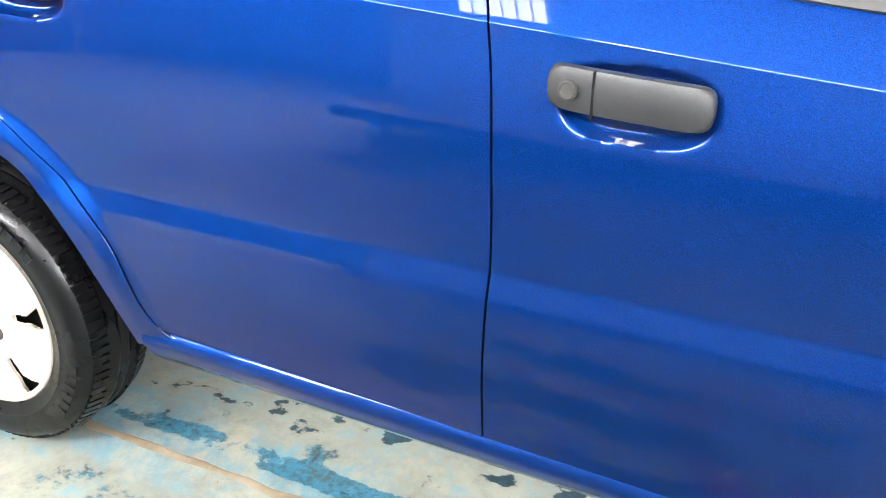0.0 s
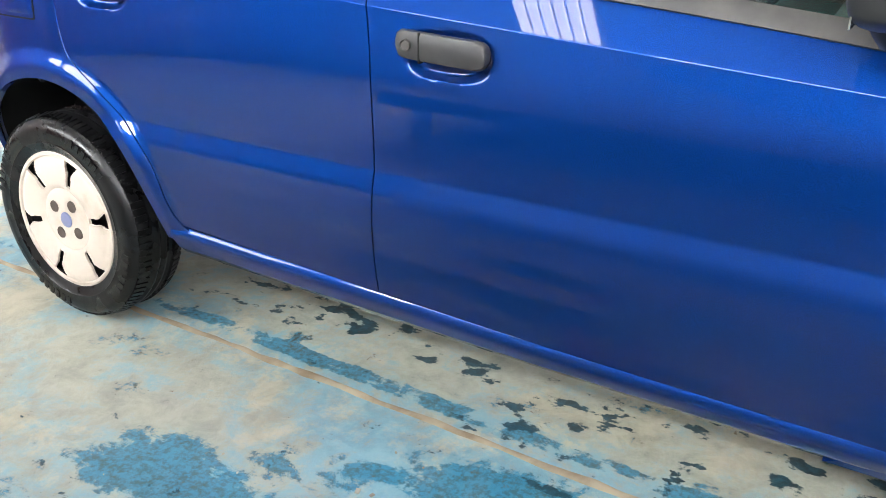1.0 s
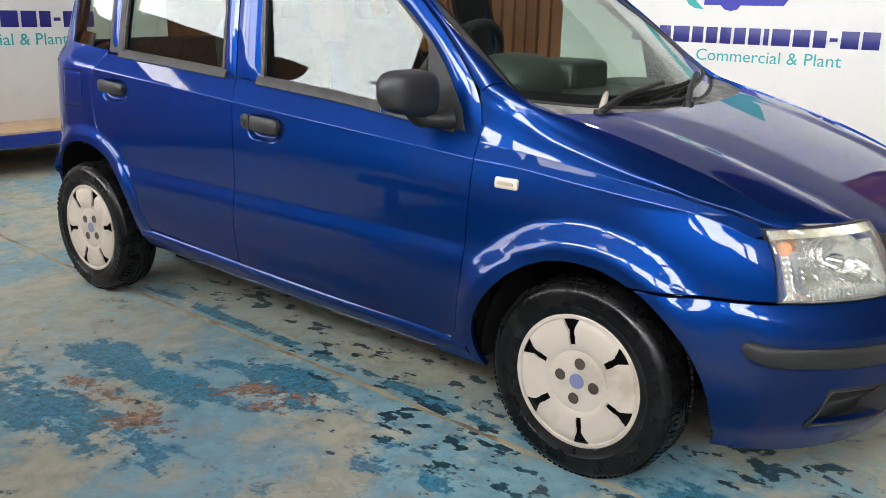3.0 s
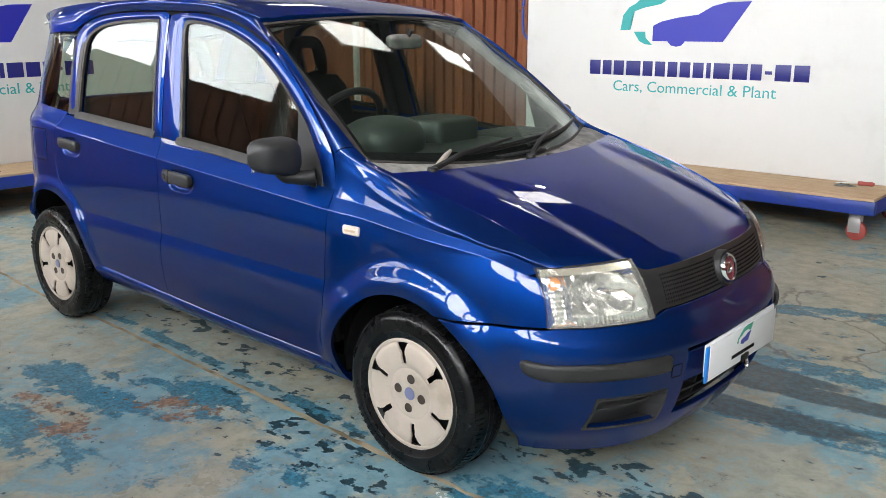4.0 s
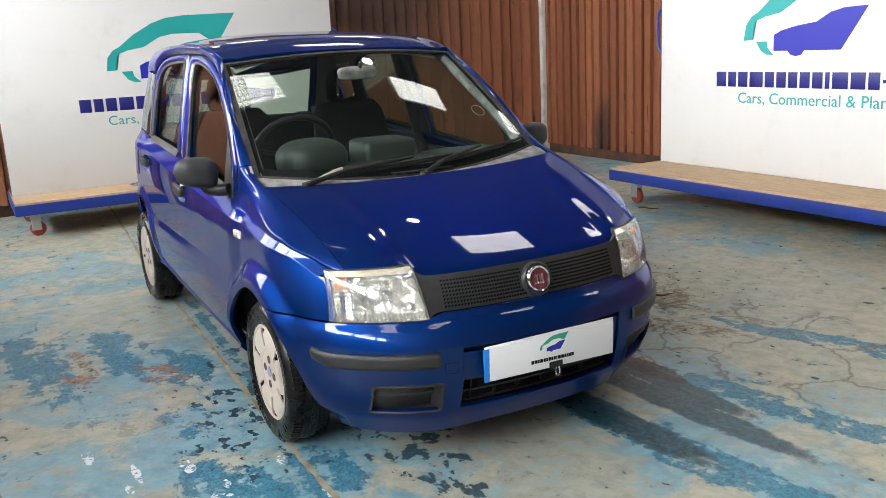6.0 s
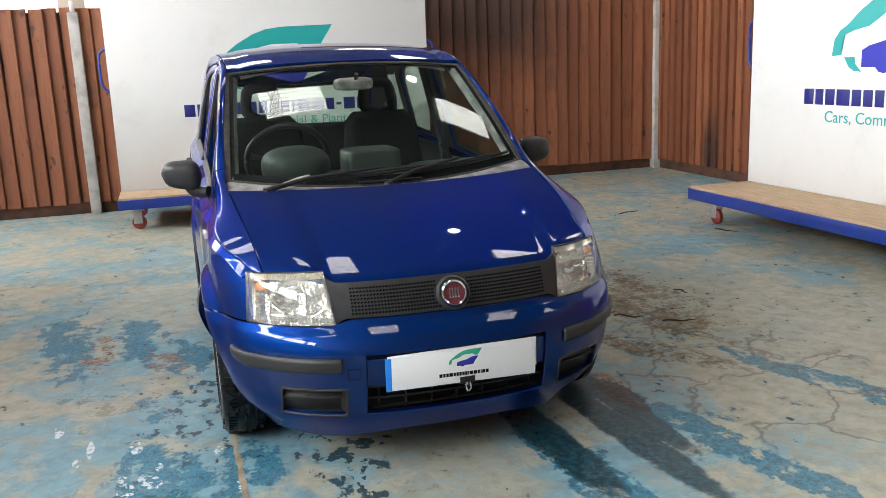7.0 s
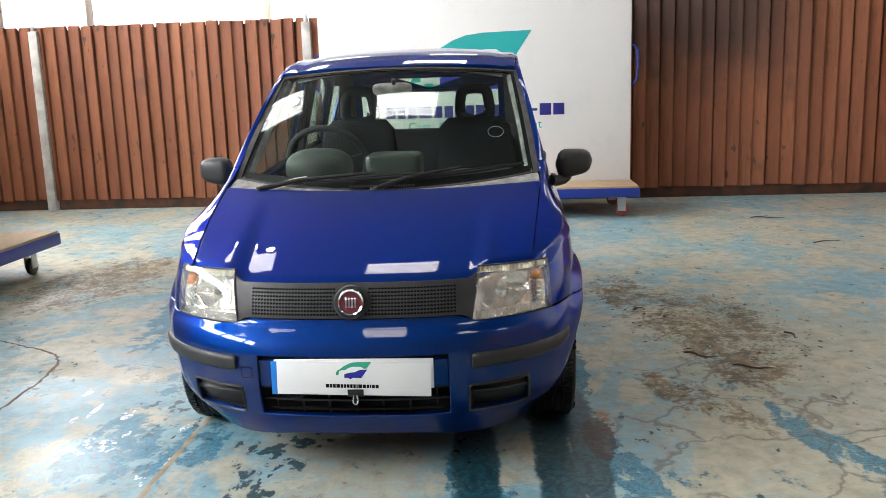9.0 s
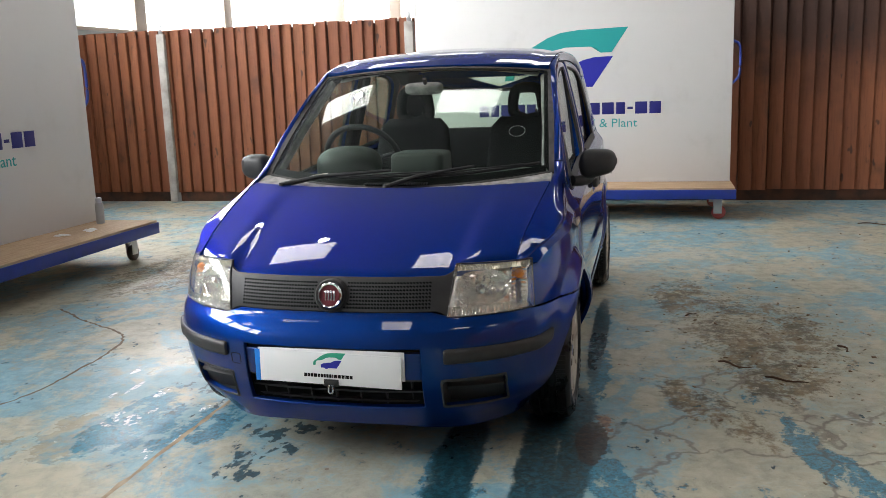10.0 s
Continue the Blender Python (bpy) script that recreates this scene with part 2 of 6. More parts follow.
def glass_mat(name, tint, haze=0.0):
    g = Mat(name)
    n = g.t.nodes
    n.remove(g.b)
    tr = n.new("ShaderNodeBsdfTransparent")
    tr.inputs[0].default_value = (*tint, 1)
    gl = n.new("ShaderNodeBsdfGlossy")
    gl.inputs["Roughness"].default_value = 0.0
    lw = n.new("ShaderNodeLayerWeight")
    lw.inputs[0].default_value = 0.5
    mx = n.new("ShaderNodeMixShader")
    gloss = g.math('ADD', 0.045, g.math('MULTIPLY', 0.95, g.math('POWER', lw.outputs["Facing"], 5.0)))
    g.t.links.new(gloss, mx.inputs[0])
    body = tr.outputs[0]
    if haze:
        df = n.new("ShaderNodeBsdfDiffuse")
        df.inputs[0].default_value = (0.88, 0.87, 0.82, 1)
        hz = n.new("ShaderNodeMixShader")
        g.t.links.new(g.math('MULTIPLY', g.ramp(g.noise(22, 5), 0.25, 0.75), haze), hz.inputs[0])
        g.t.links.new(tr.outputs[0], hz.inputs[1])
        g.t.links.new(df.outputs[0], hz.inputs[2])
        body = hz.outputs[0]
    g.t.links.new(body, mx.inputs[1])
    g.t.links.new(gl.outputs[0], mx.inputs[2])
    g.t.links.new(mx.outputs[0], g.out.inputs[0])
    return g


glass = glass_mat("car_glass", (0.86, 0.92, 0.88))
lens_mat = glass_mat("clear_lens", (0.98, 0.98, 0.96), 0.15)

wall_white = Mat("white_wall", (0.72, 0.72, 0.70), 0.8)
wall_white.put("Base Color", wall_white.mix(wall_white.ramp(wall_white.noise(1.2, 6), 0.4, 0.75), (0.42, 0.42, 0.41), (0.34, 0.33, 0.31)))
board_white = Mat("white_board", (0.82, 0.81, 0.79), 0.6)
board_white.put("Base Color", board_white.mix(board_white.ramp(board_white.noise(2.5, 7, 0.65), 0.5, 0.8), (0.59, 0.58, 0.565), (0.52, 0.51, 0.49)))
teal = Mat("teal_vinyl", (0.012, 0.30, 0.29), 0.45)
navy = Mat("navy_vinyl", (0.008, 0.009, 0.14), 0.45)
royal = Mat("royal_blue_vinyl", (0.015, 0.018, 0.31), 0.45)
green_vinyl = Mat("green_vinyl", (0.03, 0.36, 0.22), 0.45)
blue_steel = Mat("blue_painted_steel", (0.01, 0.045, 0.36), 0.42)
blue_steel.put("Base Color", blue_steel.mix(blue_steel.ramp(blue_steel.noise(8, 6), 0.45, 0.8), (0.008, 0.030, 0.24), (0.012, 0.035, 0.15)))
deck_wood = Mat("plywood_deck", (0.5, 0.36, 0.22), 0.75)
g1 = deck_wood.noise(6, 5, vec=deck_wood.scaled(1, 12, 12))
deck_wood.put("Base Color", deck_wood.mix(deck_wood.ramp(g1, 0.3, 0.75), (0.50, 0.36, 0.23), (0.36, 0.24, 0.14)))
deck_wood.bump(g1, 0.2, 0.004)
zinc = Mat("zinc_plate", (0.55, 0.55, 0.55), 0.4, 0.9)
caster_red = Mat("red_caster_rubber", (0.30, 0.05, 0.04), 0.6)
caster_dark = Mat("dark_caster", (0.08, 0.07, 0.06), 0.6)
concrete = Mat("post_concrete", (0.42, 0.40, 0.37), 0.85)
concrete.put("Base Color", concrete.mix(concrete.ramp(concrete.noise(7, 7), 0.35, 0.75), (0.46, 0.44, 0.41), (0.28, 0.26, 0.23)))
concrete.bump(concrete.noise(60, 5), 0.3, 0.004)
grey_box = Mat("grey_fitting", (0.4, 0.4, 0.39), 0.6)

fence_mat = Mat("stained_fence_board", (0.2, 0.07, 0.03), 0.75)
r = fence_mat.rand()
shift = fence_mat.t.nodes.new("ShaderNodeCombineXYZ")
fence_mat.wire(shift.inputs[0], fence_mat.math('MULTIPLY', r, 37.0))
fence_mat.wire(shift.inputs[2], fence_mat.math('MULTIPLY', r, 91.0))
moved = fence_mat.t.nodes.new("ShaderNodeVectorMath")
fence_mat.wire(moved.inputs[0], fence_mat.coords())
fence_mat.wire(moved.inputs[1], shift.outputs[0])


def fence_vec(sx, sy, sz):
    n = fence_mat.t.nodes.new("ShaderNodeMapping")
    fence_mat.wire(n.inputs[0], moved.outputs[0])
    n.inputs["Scale"].default_value = (sx, sy, sz)
    return n.outputs[0]


fgrain = fence_mat.noise(5, 6, 0.6, vec=fence_vec(9, 9, 0.7))
fpatch = fence_mat.noise(1.3, 4, 0.6, vec=fence_vec(1, 1, 1))
knots = fence_mat.noise(3.2, 2, 0.5, vec=fence_vec(4, 4, 1.6))
c = fence_mat.mix(r, (0.165, 0.050, 0.019), (0.25, 0.087, 0.036))
c = fence_mat.mix(fence_mat.ramp(fgrain, 0.45, 0.85), c, (0.11, 0.034, 0.014))
c = fence_mat.mix(fence_mat.math('MULTIPLY', fence_mat.ramp(fpatch, 0.58, 0.75), 0.7), c, (0.05, 0.02, 0.012))
c = fence_mat.mix(fence_mat.math('MULTIPLY', fence_mat.ramp(knots, 0.68, 0.74), 0.8), c, (0.03, 0.013, 0.008))
# scorch marks: smoke-blackened upper boards behind the car and a burnt streak by the corner
place = fence_mat.t.nodes.new("ShaderNodeNewGeometry").outputs["Position"]
sp = fence_mat.t.nodes.new("ShaderNodeSeparateXYZ")
fence_mat.wire(sp.inputs[0], place)
ragged = fence_mat.noise(2.4, 5, 0.65, vec=place)


def near(axis, mid, half):
    return fence_mat.ramp(fence_mat.math('ABSOLUTE', fence_mat.math('SUBTRACT', sp.outputs[axis], mid)), half, half * 0.35)


def both(*fs):
    f = fs[0]
    for g in fs[1:]:
        f = fence_mat.math('MULTIPLY', f, g)
    return f


smoke = both(near(0, -3.95, 0.6), near(1, 2.45, 1.7), fence_mat.ramp(fence_mat.math('ADD', sp.outputs[2], fence_mat.math('MULTIPLY', ragged, 0.9)), 1.35, 2.25))
burn = both(near(1, 4.95, 0.5), near(0, -2.75, 0.22), fence_mat.ramp(fence_mat.math('ADD', sp.outputs[2], fence_mat.math('MULTIPLY', ragged, 0.8)), 1.35, 0.7))
c = fence_mat.mix(fence_mat.math('MULTIPLY', fence_mat.math('MAXIMUM', smoke, burn), 0.85), c, (0.022, 0.011, 0.008))
fence_mat.put("Base Color", c)
fence_mat.bump(fgrain, 0.35, 0.006)
gravel_board = Mat("dark_gravel_board", (0.07, 0.03, 0.018), 0.85)
gravel_board.put("Base Color", gravel_board.mix(gravel_board.ramp(gravel_board.noise(6, 6), 0.35, 0.7), (0.09, 0.035, 0.018), (0.03, 0.018, 0.012)))


def glow(name, colour, strength):
    g = Mat(name, colour)
    g.put("Emission Color", (*colour, 1)).put("Emission Strength", strength)
    return g


daylight = glow("window_daylight", (0.96, 0.98, 1.0), 15.0)
daylight_far = glow("far_window_daylight", (0.96, 0.98, 1.0), 1.8)
daylight_tall = glow("tall_window_daylight", (0.96, 0.98, 1.0), 5.5)
tube_mat = glow("fluorescent_tube", (1.0, 0.97, 0.94), 4.0)
lamp_mat = glow("lamp_glass", (1.0, 0.97, 0.92), 120.0)

# ---- where the floor's stains, marks and painted glare gather: (x, y, half length, half width, turn) ----
AREA_PALE = [(0.3, -1.0, 0.6, 0.35, 0), (1.0, -0.35, 1.3, 0.3, 0), (2.2, 1.9, 1.6, 0.8, 0), (2.9, -0.1, 0.7, 0.35, 0)]
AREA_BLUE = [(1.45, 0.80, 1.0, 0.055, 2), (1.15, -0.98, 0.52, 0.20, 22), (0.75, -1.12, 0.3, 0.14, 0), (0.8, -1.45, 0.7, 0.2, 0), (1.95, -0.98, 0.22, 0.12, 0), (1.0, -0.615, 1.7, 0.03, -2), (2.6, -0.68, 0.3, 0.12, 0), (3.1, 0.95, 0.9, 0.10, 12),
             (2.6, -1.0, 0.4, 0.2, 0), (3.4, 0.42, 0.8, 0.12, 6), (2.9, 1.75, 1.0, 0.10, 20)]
AREA_RUST = [(1.34, -0.98, 0.24, 0.11, 20), (1.05, -1.30, 0.35, 0.10, 0), (2.45, 0.84, 0.17, 0.07, 0)]
AREA_DIRT = [(0.95, 1.55, 0.75, 0.42, 15), (1.6, 1.6, 0.5, 0.3, 0), (-0.2, -2.4, 0.9, 0.5, 0), (0.3, 1.2, 0.5, 0.2, 0), (2.2, 1.3, 0.5, 0.12, 30)]
AREA_DAB = [(0.32, -0.43, 0.16, 0.06, 0), (0.60, -0.40, 0.22, 0.05, 5), (1.80, -0.44, 0.16, 0.05, 0), (2.02, -0.78, 0.12, 0.06, 0), (1.74, -0.97, 0.12, 0.05, 0), (1.85, -1.1, 0.16, 0.06, 0), (0.55, -0.38, 0.40, 0.12, 5), (0.95, -0.44, 0.2, 0.06, 0), (2.0, -0.50, 0.25, 0.10, 0), (1.7, -0.55, 0.6, 0.25, 0), (2.1, -0.85, 0.5, 0.25, 0), (2.7, -0.35, 0.5, 0.2, 0)]
AREA_WET = [(2.75, 0.79, 0.5, 0.075, 2), (2.85, 0.39, 0.62, 0.10, 3), (2.85, 0.67, 0.75, 0.09, 4), (2.3, 0.72, 0.35, 0.13, 0), (1.2, 0.78, 0.9, 0.05, 1)]
# white paint flecks, and wet glare painted on as white spots
AREA_FLECK_GLARE = [(2.65, -1.03, 0.11, 0.05, 20), (2.49, -0.79, 0.06, 0.03, 0), (2.31, -1.09, 0.06, 0.03, 0), (2.82, -0.73, 0.08, 0.02, 10), (2.05, -1.38, 0.10, 0.03, 0), (2.40, -1.29, 0.06, 0.02, 0), (2.95, -0.78, 0.09, 0.035, 10), (2.55, -1.0, 0.05, 0.02, 0), (2.3, -1.25, 0.12, 0.02, 0), (2.66, -1.12, 0.13, 0.05, 10), (2.36, -1.08, 0.06, 0.03, 0), (2.9, -1.2, 0.04, 0.02, 0)]
AREA_CRAZE = [(2.6, 1.5, 1.0, 0.6, 0)]
AREA_DAMP = [(2.3, -1.3, 0.9, 0.5, 0), (2.5, 0.85, 0.4, 0.12, 0)]

# ---- floor ----
floor_mat = Mat("worn_painted_concrete", (0.4, 0.4, 0.38), 0.5)
F = floor_mat


def blend(p, q, k):
    return F.math('ADD', F.math('MULTIPLY', p, 1 - k), F.math('MULTIPLY', q, k))


big = F.noise(0.55, 4, 0.6)
mid = F.noise(2.6, 9, 0.68, distort=0.4)
fine = F.noise(11, 8, 0.7, distort=0.3)
tiny = F.noise(38, 6, 0.7)
speck = F.noise(90, 3, 0.6)
streak = F.noise(3.2, 8, 0.68, vec=F.scaled(0.6, 1.5, 1))
rusty = F.noise(7, 7, 0.7)
dab = blend(F.noise(15, 3, 0.5, vec=F.scaled(0.75, 1.2, 1)), F.noise(2.2, 2, 0.5), 0.30)
sep = F.t.nodes.new("ShaderNodeSeparateXYZ")
F.t.links.new(F.coords(), sep.inputs[0])


def spread(areas):
    """How strongly stains or painted glare gather: the strongest of some soft ovals (x, y, half length, half width,
    turn).
    """
    total = None
    for cx, cy, rx, ry, turn in areas:
        a = radians(turn)
        dx, dy = F.math('SUBTRACT', sep.outputs[0], cx), F.math('SUBTRACT', sep.outputs[1], cy)
        u = F.math('DIVIDE', F.math('ADD', F.math('MULTIPLY', dx, math.cos(a)), F.math('MULTIPLY', dy, math.sin(a))), rx)
        v = F.math('DIVIDE', F.math('SUBTRACT', F.math('MULTIPLY', dy, math.cos(a)), F.math('MULTIPLY', dx, math.sin(a))), ry)
        d = F.math('SQRT', F.math('ADD', F.math('MULTIPLY', u, u), F.math('MULTIPLY', v, v)))
        k = F.ramp(d, 1.35, 0.55)
        total = k if total is None else F.math('MAXIMUM', total, k)
    return total


def floor_mark(noise_fac, areas, lift, lo, hi):
    f = F.math('ADD', noise_fac, F.math('MULTIPLY', spread(areas), lift))
    return F.ramp(f, lo, hi)


concrete_c = F.mix(F.ramp(fine, 0.35, 0.7), (0.445, 0.418, 0.318), (0.305, 0.292, 0.225))
pale_blue = F.mix(F.ramp(fine, 0.35, 0.65), (0.225, 0.375, 0.425), (0.135, 0.275, 0.345))
c = F.mix(F.ramp(blend(blend(mid, big, 0.35), tiny, 0.12), 0.465, 0.545), concrete_c, pale_blue)
c = F.mix(F.math('MULTIPLY', floor_mark(blend(mid, fine, 0.4), AREA_PALE, 0.10, 0.53, 0.62), 0.85), c, concrete_c)
c = F.mix(F.math('MULTIPLY', floor_mark(blend(streak, fine, 0.42), AREA_BLUE, 0.135, 0.585, 0.625), 0.82), c, F.mix(F.ramp(blend(tiny, speck, 0.4), 0.43, 0.60), (0.008, 0.20, 0.33), (0.012, 0.078, 0.105)))
c = F.mix(F.math('MULTIPLY', floor_mark(blend(rusty, tiny, 0.35), AREA_RUST, 0.14, 0.62, 0.66), 0.85), c, F.mix(F.ramp(tiny, 0.4, 0.6), (0.40, 0.20, 0.10), (0.17, 0.085, 0.045)))
c = F.mix(F.math('MULTIPLY', floor_mark(blend(blend(streak, fine, 0.5), tiny, 0.35), AREA_DIRT, 0.125, 0.565, 0.66), 0.85), c, F.mix(F.ramp(rusty, 0.4, 0.6), (0.20, 0.135, 0.056), (0.060, 0.042, 0.018)))
c = F.mix(F.math('MULTIPLY', floor_mark(blend(dab, fine, 0.3), AREA_DAB, 0.074, 0.607, 0.632), 0.95), c, F.mix(F.ramp(tiny, 0.4, 0.65), (0.007, 0.032, 0.045), (0.014, 0.075, 0.11)))
wetmask = floor_mark(blend(blend(mid, fine, 0.45), tiny, 0.25), AREA_WET, 0.42, 0.70, 0.86)
c = F.mix(F.math('MULTIPLY', wetmask, 0.93), c, F.mix(F.ramp(tiny, 0.42, 0.62), (0.006, 0.020, 0.026), (0.016, 0.085, 0.12)))
c = F.mix(F.math('MULTIPLY', floor_mark(blend(rusty, tiny, 0.4), [(2.58, 0.84, 0.22, 0.065, 3)], 0.45, 0.72, 0.80), 0.85), c, F.mix(F.ramp(tiny, 0.4, 0.62), (0.055, 0.024, 0.009), (0.012, 0.006, 0.004)))
c = F.mix(F.math('MULTIPLY', F.ramp(blend(speck, fine, 0.35), 0.63, 0.67), 0.55), c, (0.10, 0.085, 0.07))
# flecks and wet glare, both put into the base colour as white
c = F.mix(floor_mark(blend(rusty, tiny, 0.5), AREA_FLECK_GLARE, 0.36, 0.86, 0.875), c, (0.75, 0.76, 0.76))
cells = F.t.nodes.new("ShaderNodeTexVoronoi")
cells.feature = 'DISTANCE_TO_EDGE'
cells.inputs["Scale"].default_value = 2.1
wob = F.t.nodes.new("ShaderNodeVectorMath")
wob.operation = 'MULTIPLY_ADD'
nz = F.t.nodes.new("ShaderNodeTexNoise")
nz.inputs["Scale"].default_value = 3.0
nz.inputs["Detail"].default_value = 5.0
F.t.links.new(F.coords(), nz.inputs["Vector"])
F.t.links.new(nz.outputs["Color"], wob.inputs[0])
wob.inputs[1].default_value = (0.5, 0.5, 0.5)
F.t.links.new(F.coords(), wob.inputs[2])
F.t.links.new(wob.outputs[0], cells.inputs["Vector"])
craze = F.math('MULTIPLY', F.ramp(cells.outputs["Distance"], 0.03, 0.004), floor_mark(mid, AREA_CRAZE, 0.3, 0.62, 0.75))
c = F.mix(F.math('MULTIPLY', craze, 0.6), c, (0.10, 0.075, 0.055))
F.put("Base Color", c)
damp = F.ramp(blend(F.noise(1.1, 6, 0.6), fine, 0.2), 0.38, 0.60)
rgh = F.math('ADD', 0.30, F.math('ADD', F.math('MULTIPLY', damp, 0.22), F.math('MULTIPLY', tiny, 0.16)))
F.put("Roughness", F.math('SUBTRACT', rgh, F.math('MULTIPLY', F.math('MAXIMUM', wetmask, floor_mark(mid, AREA_DAMP, 0.4, 0.60, 0.8)), 0.17)))
F.put("Specular IOR Level", 0.4)
F.bump(F.math('ADD', F.math('MULTIPLY', fine, 0.5), F.math('MULTIPLY', tiny, 0.5)), 0.5, 0.006)

bm = bmesh.new()
add_grid(bm, [[(lerp(-13.8, 10, i / 20), lerp(-7.2, 8.2, j / 20), 0) for i in range(21)] for j in range(21)])
floor = solo("floor", bm, floor_mat, "worn concrete floor with flaking pale blue paint and wet stains", "floor", kind="structure")

joint_mat = Mat("joint_filler", (0.33, 0.23, 0.15), 0.85)
joint_mat.put("Base Color", joint_mat.mix(joint_mat.ramp(joint_mat.noise(9, 7), 0.35, 0.7), (0.42, 0.34, 0.23), (0.23, 0.165, 0.10)))
crack_mat = Mat("open_crack", (0.17, 0.125, 0.09), 0.95)


def ribbon(pts, w, z, jit):
    """A thin raised strip on the floor along points."""
    bm = bmesh.new()
    P = [Vector((x, y, 0)) for x, y in pts]
    rows = [[], [], []]
    for i, p in enumerate(P):
        d = (P[min(i + 1, len(P) - 1)] - P[max(i - 1, 0)]).normalized()
        q = Vector((-d.y, d.x, 0))
        p = p + q * random.uniform(-jit, jit)
        ww = w * random.uniform(0.6, 1.3)
        rows[0].append(p - q * ww + Vector((0, 0, 0.0006)))
        rows[1].append(p + Vector((0, 0, z)))
        rows[2].append(p + q * ww + Vector((0, 0, 0.0006)))
    add_grid(bm, rows)
    orient(bm, Vector((0, 0, 1)))
    return bm


seam = smooth_curve([(-3.9, -0.44), (-2.29, -0.53), (-0.6, -0.645), (0.22, -0.655), (1.15, -0.685), (1.93, -0.712), (2.6, -0.727), (3.1, -0.722), (5.0, -0.70), (9.5, -0.62)], 260)
solo("floor_joint", ribbon(seam, 0.011, 0.003, 0.004), joint_mat, "tan filler strip along a concrete floor joint", kind="structure")
crack = smooth_curve([(1.05, -2.6), (1.314, -2.184), (1.45, -1.93), (1.56, -1.80), (1.786, -1.712), (2.147, -1.685), (2.461, -1.689), (2.7, -1.78), (3.2, -1.95)], 90)
solo("floor_crack", ribbon(crack, 0.008, 0.0015, 0.009), crack_mat, "wandering dark crack in the floor screed", kind="structure")

# ---- fences ----
FX, FY, FH = -3.95, 4.95, 2.06
PITCH = 0.142


def board_mesh(h):
    """A feather-edge board: thick on one edge, thin on the other."""
    bm = bmesh.new()
    w = PITCH - 0.006
    prof = [(0, 0.010), (0, 0.028), (0.004, 0.032), (w * 0.5, 0.047), (w - 0.012, 0.061), (w - 0.004, 0.061), (w, 0.056), (w, 0.015)]
    vs = add_grid(bm, [[(x, -y, z) for x, y in prof] for z in (0.0, h)], closed=True)
    bm.faces.new(vs[0])
    bm.faces.new(vs[1])
    bmesh.ops.recalc_face_normals(bm, faces=bm.faces[:])
    me = bpy.data.meshes.new("fence_board")
    bm.to_mesh(me)
    bm.free()
    me.materials.append(fence_mat.m)
    return me


BOARDS = {h: board_mesh(h - 0.13) for h in (FH, 2.62, 3.3)}


def fence(m, length, label, posts, lone=True, FH=FH, post_h=FH - 0.06):
    """A run of upright boards on rails, along local x, facing -y."""
    f = thing("fence", label, "fence", m)
    n = int(length / PITCH)
    part("gravel_board", box((0, -0.02, 0), (length, 0.02, 0.12), 0.004), gravel_board, f, "dark damp gravel board")
    for z in (0.45, 1.1, 1.75):
        part("rail", box((0, 0.0, z - 0.04), (length, 0.05, z + 0.04)), gravel_board, f)
    part("backing_board", box((0, -0.012, 0.1), (length, -0.001, FH - 0.05)), gravel_board, f, "dark back layer of boards")
    if lone:
        for i in range(n):
            ob = new("fence_board", BOARDS[FH])
            ob.parent = f
            ob.location = (i * PITCH + random.uniform(-0.008, 0.008), random.uniform(-0.004, 0.002), 0.115 + random.uniform(-0.007, 0.007))
            ob.rotation_euler = (0, random.uniform(-0.004, 0.004), random.uniform(-0.05, 0.05))
    else:
        bm = bmesh.new()
        for i in range(n):
            vs0 = len(bm.verts)
            bm.from_mesh(BOARDS[FH])
            bm.verts.ensure_lookup_table()
            bmesh.ops.translate(bm, vec=(i * PITCH, 0, 0.115), verts=bm.verts[vs0:])
        tagged(part("fence_board", bm, fence_mat, f), kind="stuff")
    for x in posts:
        part("post", box((x - 0.05, -0.105, 0), (x + 0.05, 0.03, post_h), 0.008), concrete, f, "weathered concrete post")
        part("post_cap", box((x - 0.02, -0.09, post_h), (x + 0.02, -0.06, post_h + 0.11), 0.003), zinc, f)
    return f


fence(pose(FX, -7.0, 0, 0, 0, 90), 7.6, "reddish-brown feather-edge timber fence with pale concrete posts", (2.32, 5.38))
fence(pose(FX, 0.6, 0, 0, 0, 90), 4.4, "taller reddish-brown timber fence with dark scorched boards", (), FH=2.62)
fence(pose(FX + 0.05, FY, 0, 0, 0, 0), 13.0, "reddish-brown timber fence with scorched patches beside the corner post", (0.02, 3.1, 6.1, 9.1), FH=2.62, post_h=2.10)
fence(pose(9.5, -6.5, 0, 0, 0, 180), 13.4, "brown timber fence along the window side", (3.0, 6.0, 9.0), lone=False, FH=3.3)

# ---- walls, windows, roof ----
W0, W1, CEIL = 2.3, 5.0, 6.2
X0, X1, Y0, Y1 = -13.5, 9.8, -7.0, 8.0


def wall(name, a, b, label):
    solo(name, box(a, b), wall_white, label, "wall", kind="structure")


wall("wall_west", (X0 - 0.2, Y0, 0), (X0, Y1, W0), "painted block wall below the far windows")
wall("wall_west_upper", (X0 - 0.2, Y0, 4.0), (X0, Y1, CEIL), "painted upper wall over the far windows")
wall("wall_north", (X0 - 0.2, Y1, 0), (X1 + 0.2, Y1 + 0.2, CEIL), "plain painted wall behind the fence")
# unseen end wall, kept dark so the bonnet and bumper reflect less
wall_dark = Mat("unseen_end_wall", (0.10, 0.10, 0.105), 0.85)
